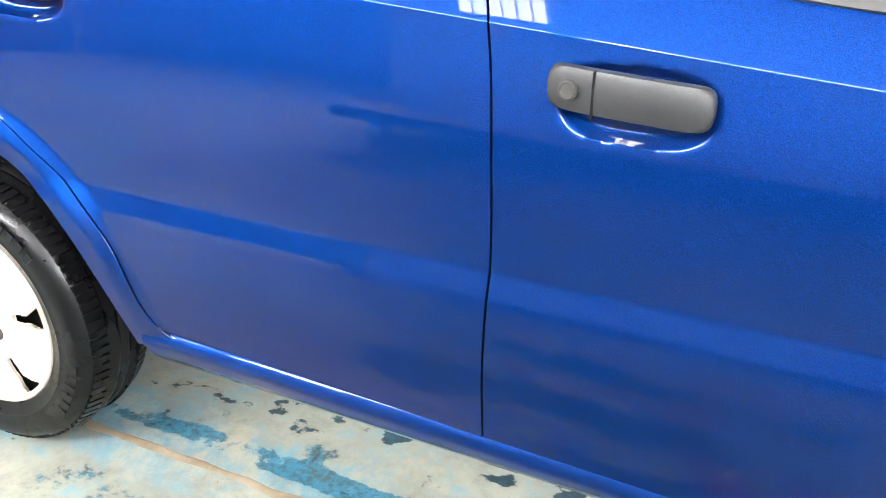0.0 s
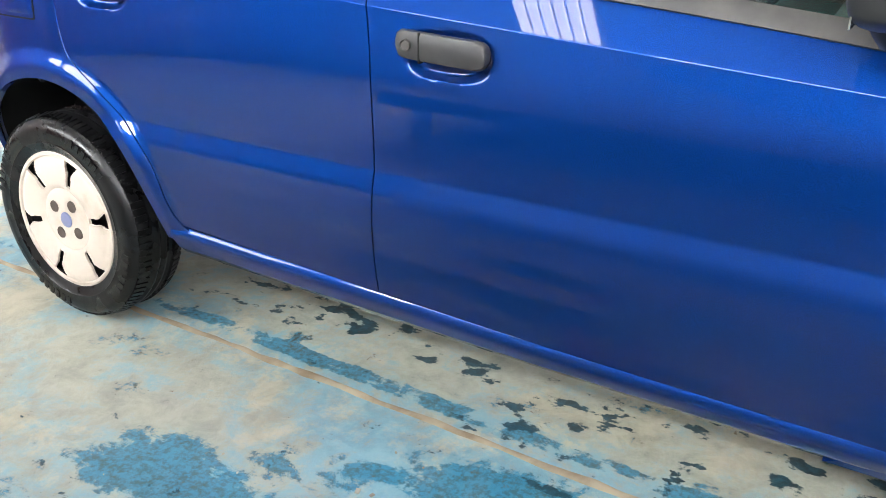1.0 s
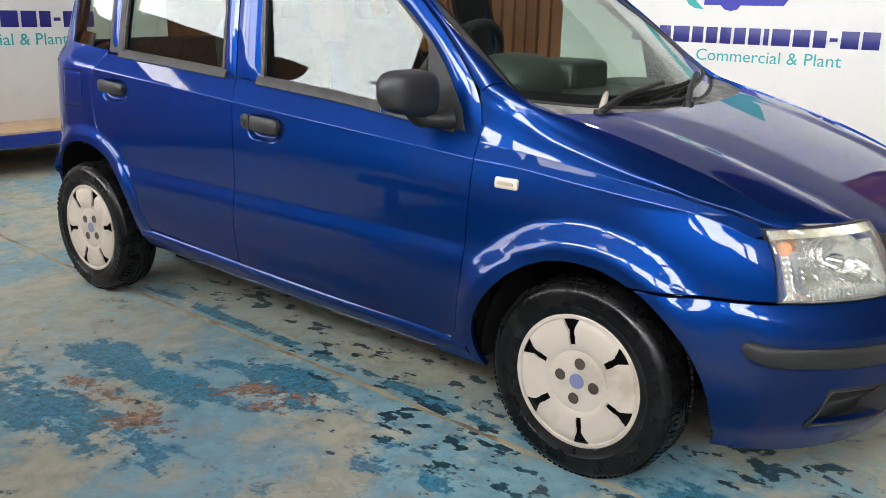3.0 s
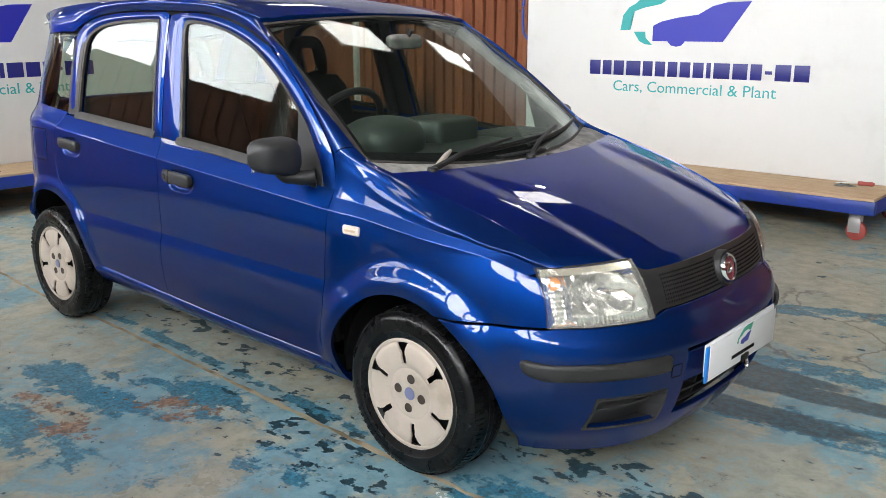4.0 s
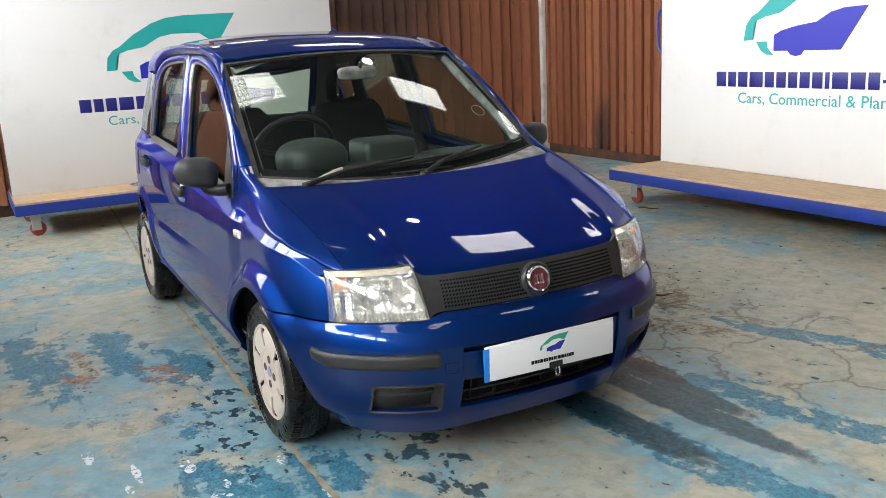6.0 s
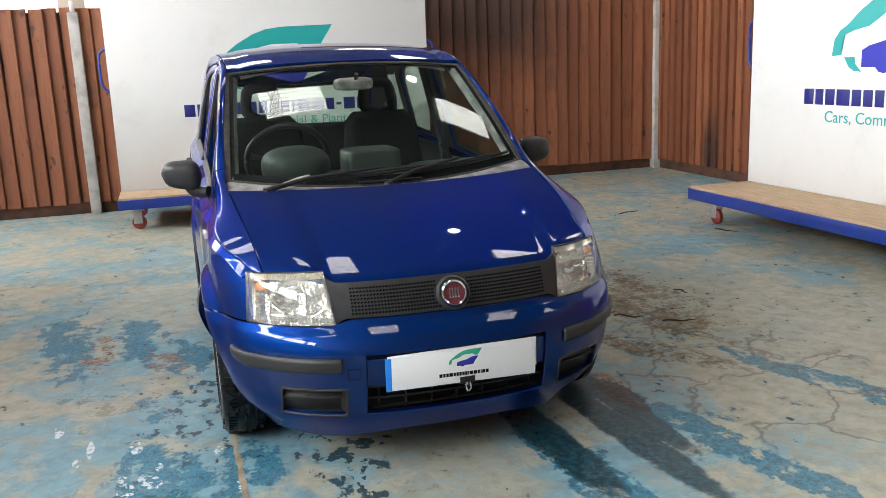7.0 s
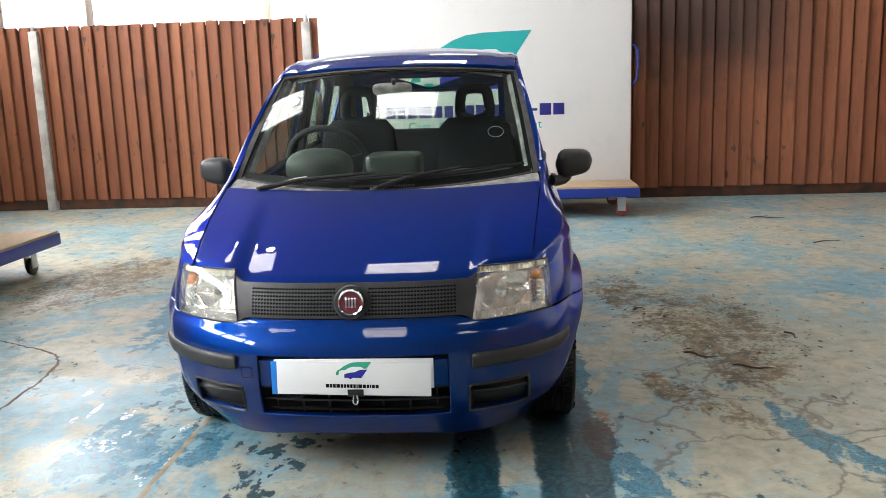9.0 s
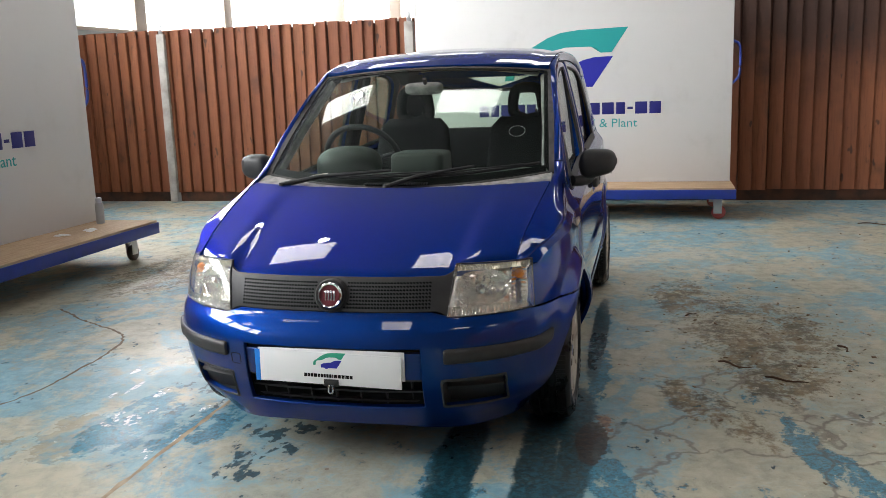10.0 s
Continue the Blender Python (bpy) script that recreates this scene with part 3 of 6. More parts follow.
wall_dark.put("Base Color", wall_dark.mix(wall_dark.ramp(wall_dark.noise(1.4, 6), 0.35, 0.75), (0.11, 0.11, 0.115), (0.07, 0.07, 0.07)))
solo("unseen_wall_east", box((X1, Y0, 0), (X1 + 0.2, Y1, CEIL)), wall_dark, "plain unseen end wall, added and kept dark to dim reflections", "wall", kind="structure")
SILL = 3.4
wall("wall_south", (-4.0, Y0 - 0.2, 0), (X1 + 0.2, Y0, SILL), "painted block wall below the window band")
wall("wall_south_far_low", (X0 - 0.2, Y0 - 0.2, 0), (-4.0, Y0, W0), "painted block wall below the tall far windows")
wall("wall_south_upper", (-4.0, Y0 - 0.2, 5.3), (X1 + 0.2, Y0, CEIL), "painted upper wall over the window band")
wall("wall_south_far", (X0 - 0.2, Y0 - 0.2, 5.6), (-4.0, Y0, CEIL), "painted wall over the tall far windows")

mullion = Mat("window_post", (0.42, 0.33, 0.27), 0.7)


def window_band(name, m, length, posts, mat, W1=W1, W0=W0):
    w = thing(name, "bright frosted window band over the fence", "window", m, kind="structure")
    part("pane", box((0, 0.10, W0), (length, 0.11, W1)), mat, w, "frosted daylit pane")
    part("window_sill", box((0, -0.03, W0 - 0.05), (length, 0.18, W0)), mullion, w)
    for x, ww in posts:
        part("window_post", box((x - ww / 2, 0.0, W0), (x + ww / 2, 0.095, W1), 0.01), mullion, w)


window_band("window_1", pose(X0, Y0, 0, 0, 0, 90), Y1 - Y0, ((0.9, 0.5), (2.35, 0.25), (4.6, 0.5), (7.6, 0.5), (10.6, 0.5), (13.6, 0.5)), daylight_far, 4.0)
window_band("window_2", pose(X1, Y0, 0, 0, 0, 180), X1 + 4.0, [(1.6 + 3.0 * k, 0.3) for k in range(5)], daylight, 5.3, SILL)
window_band("window_3", pose(-4.0, Y0, 0, 0, 0, 180), -4.0 - X0, [(0.15, 0.3), (3.2, 0.3), (6.2, 0.3)], daylight_tall, 5.6)

ceil_mat = Mat("dark_roof_sheet", (0.09, 0.09, 0.095), 0.85)
solo("ceiling", box((X0 - 0.2, Y0 - 0.2, CEIL), (X1 + 0.2, Y1 + 0.2, CEIL + 0.1)), ceil_mat, "dark corrugated warehouse roof", "ceiling", kind="structure")


def strip_light(m):
    """A hanging fixture of six tubes side by side, along local y."""
    o = thing("strip_light", "white six-tube fluorescent fixture hanging under the roof", "ceiling light", m, "six-tube lights")
    part("housing", box((-0.34, -0.56, 0.03), (0.34, 0.56, 0.10), 0.01), grey_box, o)
    for k in range(6):
        x = -0.275 + 0.11 * k
        bm = bmesh.new()
        add_box(bm, (x - 0.043, -0.53, -0.004), (x + 0.043, 0.53, 0.024), 0.012)
        part("tube", bm, tube_mat, o, "glowing white tube")
    for y in (-0.4, 0.4):
        part("hanger", tube([(0, y, 0.10), (0, y, CEIL - 5.2)], 0.005, 6), grey_box, o)
    return o


spots = [(x + dx, y) for x in (0.0, -5.4, -10.8, 5.9) for y, dx in ((-5.75, 0.0), (-2.8, -0.55), (-0.28, 0.15), (2.95, 0.12), (5.9, -0.25))]
first = strip_light(pose(spots[0][0], spots[0][1], 5.2))
for x, y in spots[1:]:
    copy_thing(first, pose(x, y, 5.2))


def high_bay(x, y):
    o = thing("high_bay_lamp", "round white high-bay lamp hanging under the roof", "ceiling light", pose(x, y, 3.8), "round hanging lamps")
    part("lamp_glass", lathe([(0.0001, 0), (0.046, 0.0), (0.066, 0.02)], 24, 'Z'), lamp_mat, o)
    part("lamp_hood", lathe([(0.067, 0.0), (0.085, 0.0), (0.08, 0.05), (0.03, 0.12), (0.0001, 0.13)], 24, 'Z'), grey_box, o)
    part("lamp_cord", tube([(0, 0, 0.12), (0, 0, CEIL - 3.8)], 0.006, 6), grey_box, o)
    return o


for y in (-4.9, -1.75, 1.4, 4.55):
    high_bay(0.17, y)

# ---- display stands ----
SW, SH, DECK = 3.046, 1.90, 0.31
# outline of the emblem, in metres from the middle of the board and the floor
TEAL_OUT = [(-0.62, 1.315), (-0.60, 1.43), (-0.55, 1.49), (-0.49, 1.52), (-0.36, 1.62), (-0.20, 1.71), (-0.07, 1.755), (0.10, 1.775), (0.57, 1.785),
            (0.415, 1.555), (0.31, 1.555), (0.28, 1.60), (0.22, 1.615), (-0.02, 1.615), (-0.14, 1.59), (-0.28, 1.51), (-0.42, 1.485), (-0.50, 1.46), (-0.53, 1.40), (-0.53, 1.32)]
TEAL_TIP = [(-0.50, 1.305), (-0.40, 1.305), (-0.395, 1.26), (-0.335, 1.205), (-0.40, 1.21), (-0.45, 1.235)]
NAVY_CAR = [(-0.335, 1.235), (-0.335, 1.35), (-0.27, 1.38), (-0.13, 1.41), (0.03, 1.43), (0.14, 1.49), (0.25, 1.515), (0.43, 1.52), (0.235, 1.235),
            (-0.065, 1.235), (-0.09, 1.205), (-0.135, 1.195), (-0.18, 1.205), (-0.21, 1.235)]


def caster(parent, x, y, wheel_mat):
    c = part("caster", box((x - 0.05, y - 0.045, 0.185), (x + 0.05, y + 0.045, 0.20), 0.002), zinc, parent)
    for s in (-1, 1):
        bm = bmesh.new()
        add_box(bm, (x - 0.035, y + s * 0.028 - 0.003, 0.055), (x + 0.04, y + s * 0.028 + 0.003, 0.187), 0.002)
        part("fork", bm, zinc, c)
    bm = lathe([(0.0001, -0.022), (0.05, -0.022), (0.062, -0.015), (0.065, 0), (0.062, 0.015), (0.05, 0.022), (0.0001, 0.022)], 24)
    bmesh.ops.translate(bm, vec=(x + 0.012, y, 0.066), verts=bm.verts[:])
    part("caster_wheel", bm, wheel_mat, c)


def display_stand(m, label, wheel_mat, deck_ext=0.5):
    """A white board on a wheeled blue trolley; its face at local y = 0, looking to -y."""
    o = thing("display_stand", label, "display stand", m, "display stands")
    h = SW / 2
    part("board", box((-h, 0.0, DECK), (h, 0.04, DECK + SH), 0.004), board_white, o, "white painted board")
    part("deck", box((-h - 0.01, -deck_ext, DECK - 0.02), (h + 0.01, 0.55, DECK - 0.0005), 0.002), deck_wood, o, "bare plywood deck")
    bm = bmesh.new()
    for a, b in (((-h - 0.02, -deck_ext - 0.012, 0.205), (h + 0.02, -deck_ext + 0.04, DECK - 0.018)), ((-h - 0.02, 0.52, 0.205), (h + 0.02, 0.56, DECK - 0.022)),
                 ((-h - 0.02, -deck_ext + 0.04, 0.205), (-h + 0.04, 0.52, DECK - 0.022)), ((h - 0.04, -deck_ext + 0.04, 0.205), (h + 0.02, 0.52, DECK - 0.022))):
        add_box(bm, a, b, 0.004)
    part("frame", bm, blue_steel, o, "royal blue steel frame")
    for s in (-1, 1):
        bm = bmesh.new()
        f = bm.faces.new([bm.verts.new(p) for p in ((s * (h + 0.004), 0.05, DECK), (s * (h + 0.004), 0.42, DECK), (s * (h + 0.004), 0.05, DECK + 0.42))])
        bmesh.ops.solidify(bm, geom=[f], thickness=0.012)
        part("gusset", bm, blue_steel, o)
        pts = smooth_curve([(s * (h - 0.01), 0.02, 1.62), (s * (h + 0.05), 0.02, 1.585), (s * (h + 0.065), 0.02, 1.50), (s * (h + 0.065), 0.02, 1.36), (s * (h + 0.05), 0.02, 1.28), (s * (h - 0.01), 0.02, 1.22)], 20)
        part("grab_handle", tube(pts, 0.012, 8), blue_steel, o)
        for y in (-deck_ext + 0.16, 0.42):
            caster(o, s * (h - 0.13), y, wheel_mat)
    e = Matrix.Identity(4)
    part("emblem_top", plate_poly(TEAL_OUT, 0.002, e), teal, o, "teal vehicle-outline emblem")
    part("emblem_tip", plate_poly(TEAL_TIP, 0.002, e), teal, o)
    part("emblem_car", plate_poly(NAVY_CAR, 0.002, e), royal, o, "royal blue car silhouette emblem")
    # the firm's name as plain bars, one for each letter
    widths = [0.098, 0.08, 0.092, 0.125, 0.085, 0.085, 0.08, 0.085, 0.085, 0.036, 0.125, 0.112, 0.085, 0.052, 0.112, 0.108]
    gap = (1.765 - sum(widths)) / (len(widths) - 1)
    x = -0.885
    for i, w in enumerate(widths):
        z0, z1 = (1.012, 1.036) if i == 13 else (0.968, 1.082)
        part("name_bar", box((x, -0.003, z0), (x + w, 0.0005, z1), 0.0015), navy, o)
        x += w + gap
    part("tagline", words("Cars, Commercial & Plant", 0.118, 1.32, pose(-0.66, 0, 0.845)), teal, o, "teal lettering")
    return o


display_stand(pose(-3.011, 0.21, 0, 0, 0, 90), "white emblem board on a blue wheeled trolley behind the car", caster_red)
display_stand(pose(1.015, 3.738, 0, 0, 0, 0), "white emblem board on a blue trolley beside the fence corner", caster_red, 0.55)
display_stand(pose(0.97, -3.40, 0, 0, 0, 180), "white emblem board on a blue trolley with dusty dark castors", caster_dark, 0.53)


# ---- odds and ends on the decks and the fence ----
can = thing("spray_can", "dull grey spray can standing on the plywood deck", "spray can", pose(-0.40, -3.27, DECK))
part("can_body", lathe([(0.0001, 0.0), (0.032, 0.0), (0.033, 0.004), (0.033, 0.15), (0.027, 0.165), (0.0001, 0.166)], 24, 'Z'), grey_box, can)
part("can_cap", lathe([(0.0235, 0.160), (0.024, 0.20), (0.021, 0.206), (0.0001, 0.206)], 20, 'Z'), zinc, can)


def rag(x, y, z, r, mat, label, turn=0.0):
    """A crumpled cloth: a low heap with folds."""
    bm = bmesh.new()
    rows = []
    for j in range(9):
        k = j / 8
        row = []
        for i in range(28):
            a = 2 * math.pi * i / 28
            rr = r * k * (1 + 0.25 * math.sin(3 * a + 1) + 0.12 * math.sin(7 * a))
            h = r * 0.42 * (1 - k * k) ** 0.8 * (0.6 + 0.4 * math.sin(5 * a + 6 * k) * k + 0.25 * math.sin(2 * a + 9 * k)) + 0.003
            row.append((1.6 * rr * math.cos(a), rr * math.sin(a), max(0.001, h)))
        rows.append(row)
    add_grid(bm, rows, closed=True)
    bmesh.ops.remove_doubles(bm, verts=bm.verts[:], dist=1e-5)
    bmesh.ops.transform(bm, matrix=pose(x, y, z, 0, 0, turn), verts=bm.verts[:])
    orient(bm, Vector((0, 0, 1)))
    return solo("rag", bm, mat, label, "rag")


cloth_grey = Mat("dirty_cloth", (0.12, 0.12, 0.11), 0.95)
cloth_grey.put("Base Color", cloth_grey.mix(cloth_grey.ramp(cloth_grey.noise(20, 5), 0.35, 0.65), (0.07, 0.07, 0.065), (0.20, 0.19, 0.175)))
rag(-2.80, -0.22, DECK, 0.10, cloth_grey, "crumpled dirty grey cloth on the plywood deck", 70)
rag(-2.72, 0.05, DECK, 0.05, cloth_grey, "small crumpled grey cloth on the plywood deck", 20)
rag(-0.05, -3.12, DECK, 0.045, paper, "crumpled white paper scrap on the plywood deck", 30)
rag(0.18, -3.2, DECK, 0.035, paper, "small white paper scrap on the plywood deck", 100)
rag(2.25, 3.55, DECK, 0.04, cloth_grey, "small grey scrap on the plywood deck", 0)

tool = thing("screwdriver", "red-handled screwdriver lying on the plywood deck", "hand tool", pose(2.28, 3.63, DECK, 0, 0, 8))
bm = lathe([(0.0001, -0.055), (0.012, -0.052), (0.015, -0.04), (0.013, 0.0), (0.015, 0.035), (0.009, 0.05), (0.0001, 0.052)], 16, 'X')
bmesh.ops.translate(bm, vec=(0.09, 0, 0.0155), verts=bm.verts[:])
part("grip", bm, caster_red, tool, "worn red plastic grip")
part("blade", tube([(0.045, 0, 0.0155), (-0.05, 0, 0.012), (-0.10, 0, 0.006)], [0.005, 0.005, 0.003], 8), zinc, tool)

sw_box = thing("switch_box", "grey electrical switch boxes with a white conduit on the fence", "switch box", pose(FX + 0.06, -5.95, 0, 0, 0, 90))
part("upper_box", box((-0.06, -0.07, 1.62), (0.06, 0.0, 1.74), 0.008), grey_box, sw_box)
part("lower_box", box((-0.05, -0.06, 1.42), (0.07, 0.0, 1.54), 0.008), grey_box, sw_box)
part("conduit", tube([(-0.10, -0.03, 1.30), (-0.10, -0.03, 2.10)], 0.012, 8), wall_white, sw_box, "white conduit")
part("cable", tube([(0.0, -0.03, 1.62), (0.0, -0.03, 1.54)], 0.008, 6), wall_white, sw_box)

# grit, chips and twigs on the floor
grit_mat = Mat("grit", (0.4, 0.36, 0.30), 0.9)
grit_mat.put("Base Color", grit_mat.mix(grit_mat.t.nodes.new("ShaderNodeNewGeometry").outputs["Random Per Island"], (0.58, 0.53, 0.44), (0.13, 0.075, 0.035)))
bm = bmesh.new()
rnd = random.Random(4)
for cx, cy, sx, sy, n in ((0.9, 1.55, 0.7, 0.42, 300), (1.7, 1.75, 0.9, 0.5, 170), (-0.5, 2.6, 1.6, 0.9, 140), (-0.6, -2.2, 0.9, 0.6, 70), (2.4, -0.4, 1.0, 0.8, 40), (1.2, -1.0, 0.8, 0.4, 40)):
    for k in range(n):
        x, y = rnd.gauss(cx, sx * 0.6), rnd.gauss(cy, sy * 0.6)
        if -0.5 < x < 3.05 and -0.78 < y < 0.8:
            continue
        r0 = rnd.choice((0.002, 0.003, 0.004, 0.005, 0.006, 0.008)) * (1.0 if cy > 1 else 0.6) * rnd.uniform(0.7, 1.3)
        add_box(bm, (-r0, -r0 * 0.7, 0), (r0, r0 * 0.7, r0 * 0.35 + 0.0008), m=pose(x, y, 0.0, rnd.uniform(-15, 15), rnd.uniform(-15, 15), rnd.uniform(0, 180)))
solo("floor_grit", bm, grit_mat, "loose grit and paint flakes on the floor", "grit", kind="stuff")
twig_mat = Mat("twig_bark", (0.10, 0.055, 0.03), 0.9)
for x, y, L, a in ((1.62, 1.42, 0.16, 60), (1.80, 1.62, 0.18, 75), (1.30, 1.95, 0.10, 20), (-1.2, 3.0, 0.25, 110), (-2.4, 2.9, 0.3, 80), (-0.1, 3.25, 0.2, 30), (0.75, 1.25, 0.09, 140)):
    pts = [(L * (k / 6 - 0.5), 0.012 * math.sin(k * 1.3 + L * 40), 0.006 + 0.004 * math.sin(k)) for k in range(7)]
    bm = tube(pts, [0.004, 0.005, 0.005, 0.0045, 0.004, 0.003, 0.0015], 6)
    bmesh.ops.transform(bm, matrix=pose(x, y, 0, 0, 0, a), verts=bm.verts[:])
    solo("twig", bm, twig_mat, "thin brown twig lying on the floor", "twig", "twigs on the floor")

flute_mat = Mat("fluted_lens", (0.62, 0.58, 0.48), 0.15, 0.6)
joint_brown = Mat("brown_lens", (0.42, 0.32, 0.22), 0.3)

# ---- the car: x forward from the rear axle, y to its left ----
car = thing("car", "dark metallic blue five-door hatchback with cream hubcaps, parked", "car")


def belt(x):
    return herm([-0.5, 0.25, 0.875, 1.388, 1.9, 2.2], [1.005, 0.972, 0.937, 0.905, 0.858, 0.828], x)


def crease(x):
    return 0.9205 - 0.064 * x


FRONT_Z = [0.12, 0.17, 0.25, 0.35, 0.46, 0.52, 0.56, 0.60, 0.68, 0.74]
FRONT_X = [2.905, 2.945, 2.992, 3.02, 3.03, 3.012, 2.978, 2.968, 2.938, 2.90]
AN, AP = 0.55, 2.7


def front_x(z):
    return herm(FRONT_Z, FRONT_X, z)


def crest(x):
    """Height of the upper crease: along the doors, then falling over the wing to the lamp."""
    return crease(x) if x <= 1.96 else herm([1.96, 2.12, 2.24, 2.42, 2.55, 2.68, 2.80], [crease(1.96), 0.785, 0.775, 0.760, 0.741, 0.697, 0.650], x)


LOW_Z = [0.12, 0.17, 0.235, 0.285, 0.36, 0.43, 0.465, 0.50, 0.530]
DOOR_Y = [0.645, 0.668, 0.722, 0.744, 0.762, 0.7715, 0.7735, 0.7728, 0.7695]
WING_Y = [0.645, 0.668, 0.722, 0.743, 0.755, 0.762, 0.7645, 0.7665, 0.768]


def side_b(x, z):
    """Half width of the body at height z, before the rounding of its ends."""
    zb, zu = belt(x), crest(x)
    w = sstep(1.98, 2.42, x)
    yc = lerp(0.7455, 0.760, w)
    if z <= 0.530:
        return lerp(herm(LOW_Z, DOOR_Y, z), herm(LOW_Z, WING_Y, z), w)
    if z <= zu:
        door = lerp(0.7695, 0.7615, (z - 0.530) / 0.035) if z < 0.565 else herm([0.565, 0.72, max(zu, 0.76)], [0.7615, 0.7575, 0.7455], z)
        wing = herm([0.530, 0.62, max(zu, 0.68)], [0.768, 0.769, 0.760], z)
        return lerp(door, wing, w)
    if x > 1.96 or z <= zb:
        d = z - zu
        return yc - 0.7 * d - 0.5 * d * d
    d = zb - zu
    y = yc - 0.7 * d - 0.5 * d * d
    d = z - zb
    return y - 0.195 * d - 0.09 * d * d


DENTS = ((1.116, 0.789), (0.237, 0.841))
WF, WR, AF, AR = (2.31, 0.265), (0.005, 0.265), 0.325, 0.358


def side_y(x, z):
    b = side_b(x, z)
    xc = front_x(min(z, 0.74)) - AN
    if x > xc:
        u = min(1.0, (x - xc) / AN)
        b *= max(0.0, 1 - u * u) ** (1 / AP)
    if x < -0.05:
        tail = -0.54 + 0.45 * max(0.0, z - 0.95)
        u = min(1.0, (-0.05 - x) / (-0.05 - tail))
        b *= max(0.0, 1 - u ** 2.3) ** (1 / 2.7)
    b -= 0.012 * sstep(1.97, 2.10, x) * (1 - sstep(2.55, 2.75, x)) + 0.0115 * max(0.0, 1.96 - x) - 0.002
    for (cx, cz), r, k, d1 in ((WF, AF, 0.033, 0.105), (WR, AR, 0.013, 0.075)):
        d = math.hypot(x - cx, z - cz) - r
        b += k * (1 - sstep(0.024, d1, d)) * sstep(0.2, 0.42, z) * (1 - 0.7 * sstep(2.52, 2.66, x))
    for cx, cz in DENTS:
        q = abs((x - cx) / 0.088) ** 3.2 + abs((z - cz) / 0.043) ** 2.4
        if q < 1:
            b -= 0.014 * sstep(0.0, 0.62, 1 - q)
    return b


def S(x, z, s, off=0.0):
    return Vector((x, s * (side_y(x, z) + off), z))


def FP(y, z, off=0.0):
    b = side_b(2.4, z)
    return Vector((front_x(z) - AN + AN * math.sqrt(max(0.0, 1 - (abs(y) / b) ** AP)) + off, y, z))


def side_rows(a, b, n, s, off=0.0):
    """Rows on the body side between two outlines of (x, z)."""
    return [[S(*mixp(p, q, j / n), s, off) for p, q in zip(a, b)] for j in range(n + 1)]


G = 0.0016
RIGHT_LEFT = (-1, 1)

FW_IN = [(1.036, belt(1.036)), (1.000, 1.15), (0.972, 1.30), (0.963, 1.380), (1.00, 1.384), (1.10, 1.378), (1.252, 1.350), (1.39, 1.307), (1.506, 1.249), (1.62, 1.175), (1.715, 1.102), (1.80, 1.02), (1.896, belt(1.896))]
FW_OUT = [(0.912, belt(0.912)), (0.884, 1.15), (0.862, 1.36), (0.864, 1.402), (0.90, 1.408), (1.00, 1.411), (1.14, 1.402), (1.33, 1.364), (1.545, 1.279), (1.66, 1.203), (1.76, 1.124), (1.853, 1.036), (1.922, 0.960), (1.9465, 0.885), (1.951, belt(1.951))]
RW_IN = [(0.220, belt(0.220)), (0.212, 1.13), (0.215, 1.285), (0.25, 1.33), (0.33, 1.364), (0.44, 1.379), (0.58, 1.387), (0.76, 1.390), (0.794, 1.388), (0.802, 1.34), (0.825, 1.14), (0.848, belt(0.848))]
RW_OUT = [(0.138, belt(0.138)), (0.128, 1.14), (0.124, 1.30), (0.17, 1.362), (0.30, 1.398), (0.44, 1.412), (0.60, 1.417), (0.80, 1.416), (0.853, 1.414), (0.857, 1.38), (0.878, 1.15), (0.907, belt(0.907))]


def pane_off(p):
    """Depth of the glass behind the frame: the panes stand more upright."""
    return -0.006 + 0.045 * (max(0.0, p[1] - belt(p[0])) - 0.40)


def rounded(pts, n=10):
    """An outline with its inner corners eased."""
    out = [pts[0]]
    for a, b, c in zip(pts, pts[1:], pts[2:]):
        for k in range(n + 1):
            t = k / n
            p, q = mixp(a, b, 0.5 + 0.5 * t), mixp(b, c, 0.5 * t)
            out.append(mixp(p, q, t))
    out.append(pts[-1])
    return out


def ease(pts):
    return even(rounded(pts), 73)


def frame_rows(a, b, s):
    """A window frame with a rounded section, between its inner and outer outlines."""
    return [[S(*mixp(p, q, j / 10), s, 0.0055 * math.sin(math.pi * j / 10) * sstep(0.0, 0.03, p[1] - belt(p[0]))) for p, q in zip(ease(a), ease(b))] for j in range(11)]


def door_skin(xl, xr, zbot, s, nx=170):
    """The lower door: rows gather along the two creases."""
    spans = ((0, 12), (1, 7), (2, 64), (3, 10), (4, 8))
    rows = []
    for band, n in spans:
        for j in range(n + (band == 4)):
            row = []
            for i in range(nx + 1):
                xm = lerp(xl(0.6), xr(0.6), i / nx)
                zu = crease(xm)
                stops = (zbot(xm), 0.530, 0.565, zu - 0.006, zu + 0.006, belt(xm))
                z = lerp(stops[band], stops[band + 1], j / n)
                row.append(S(lerp(xl(z) + G, xr(z) - G, i / nx), z, s))
            rows.append(row)
    return rows


def fd_l(z):
    return herm([0.27, 0.31, 0.555, 0.75, 0.86, 0.93, 0.97], [0.962, 0.963, 0.966, 0.957, 0.944, 0.915, 0.908], z)


def fd_r(z):
    return herm([0.277, 0.287, 0.325, 0.389, 0.457, 0.62, 0.70, 0.78, 0.848, 0.95], [1.893, 1.906, 1.930, 1.943, 1.947, 1.952, 1.957, 1.958, 1.949, 1.930], z)


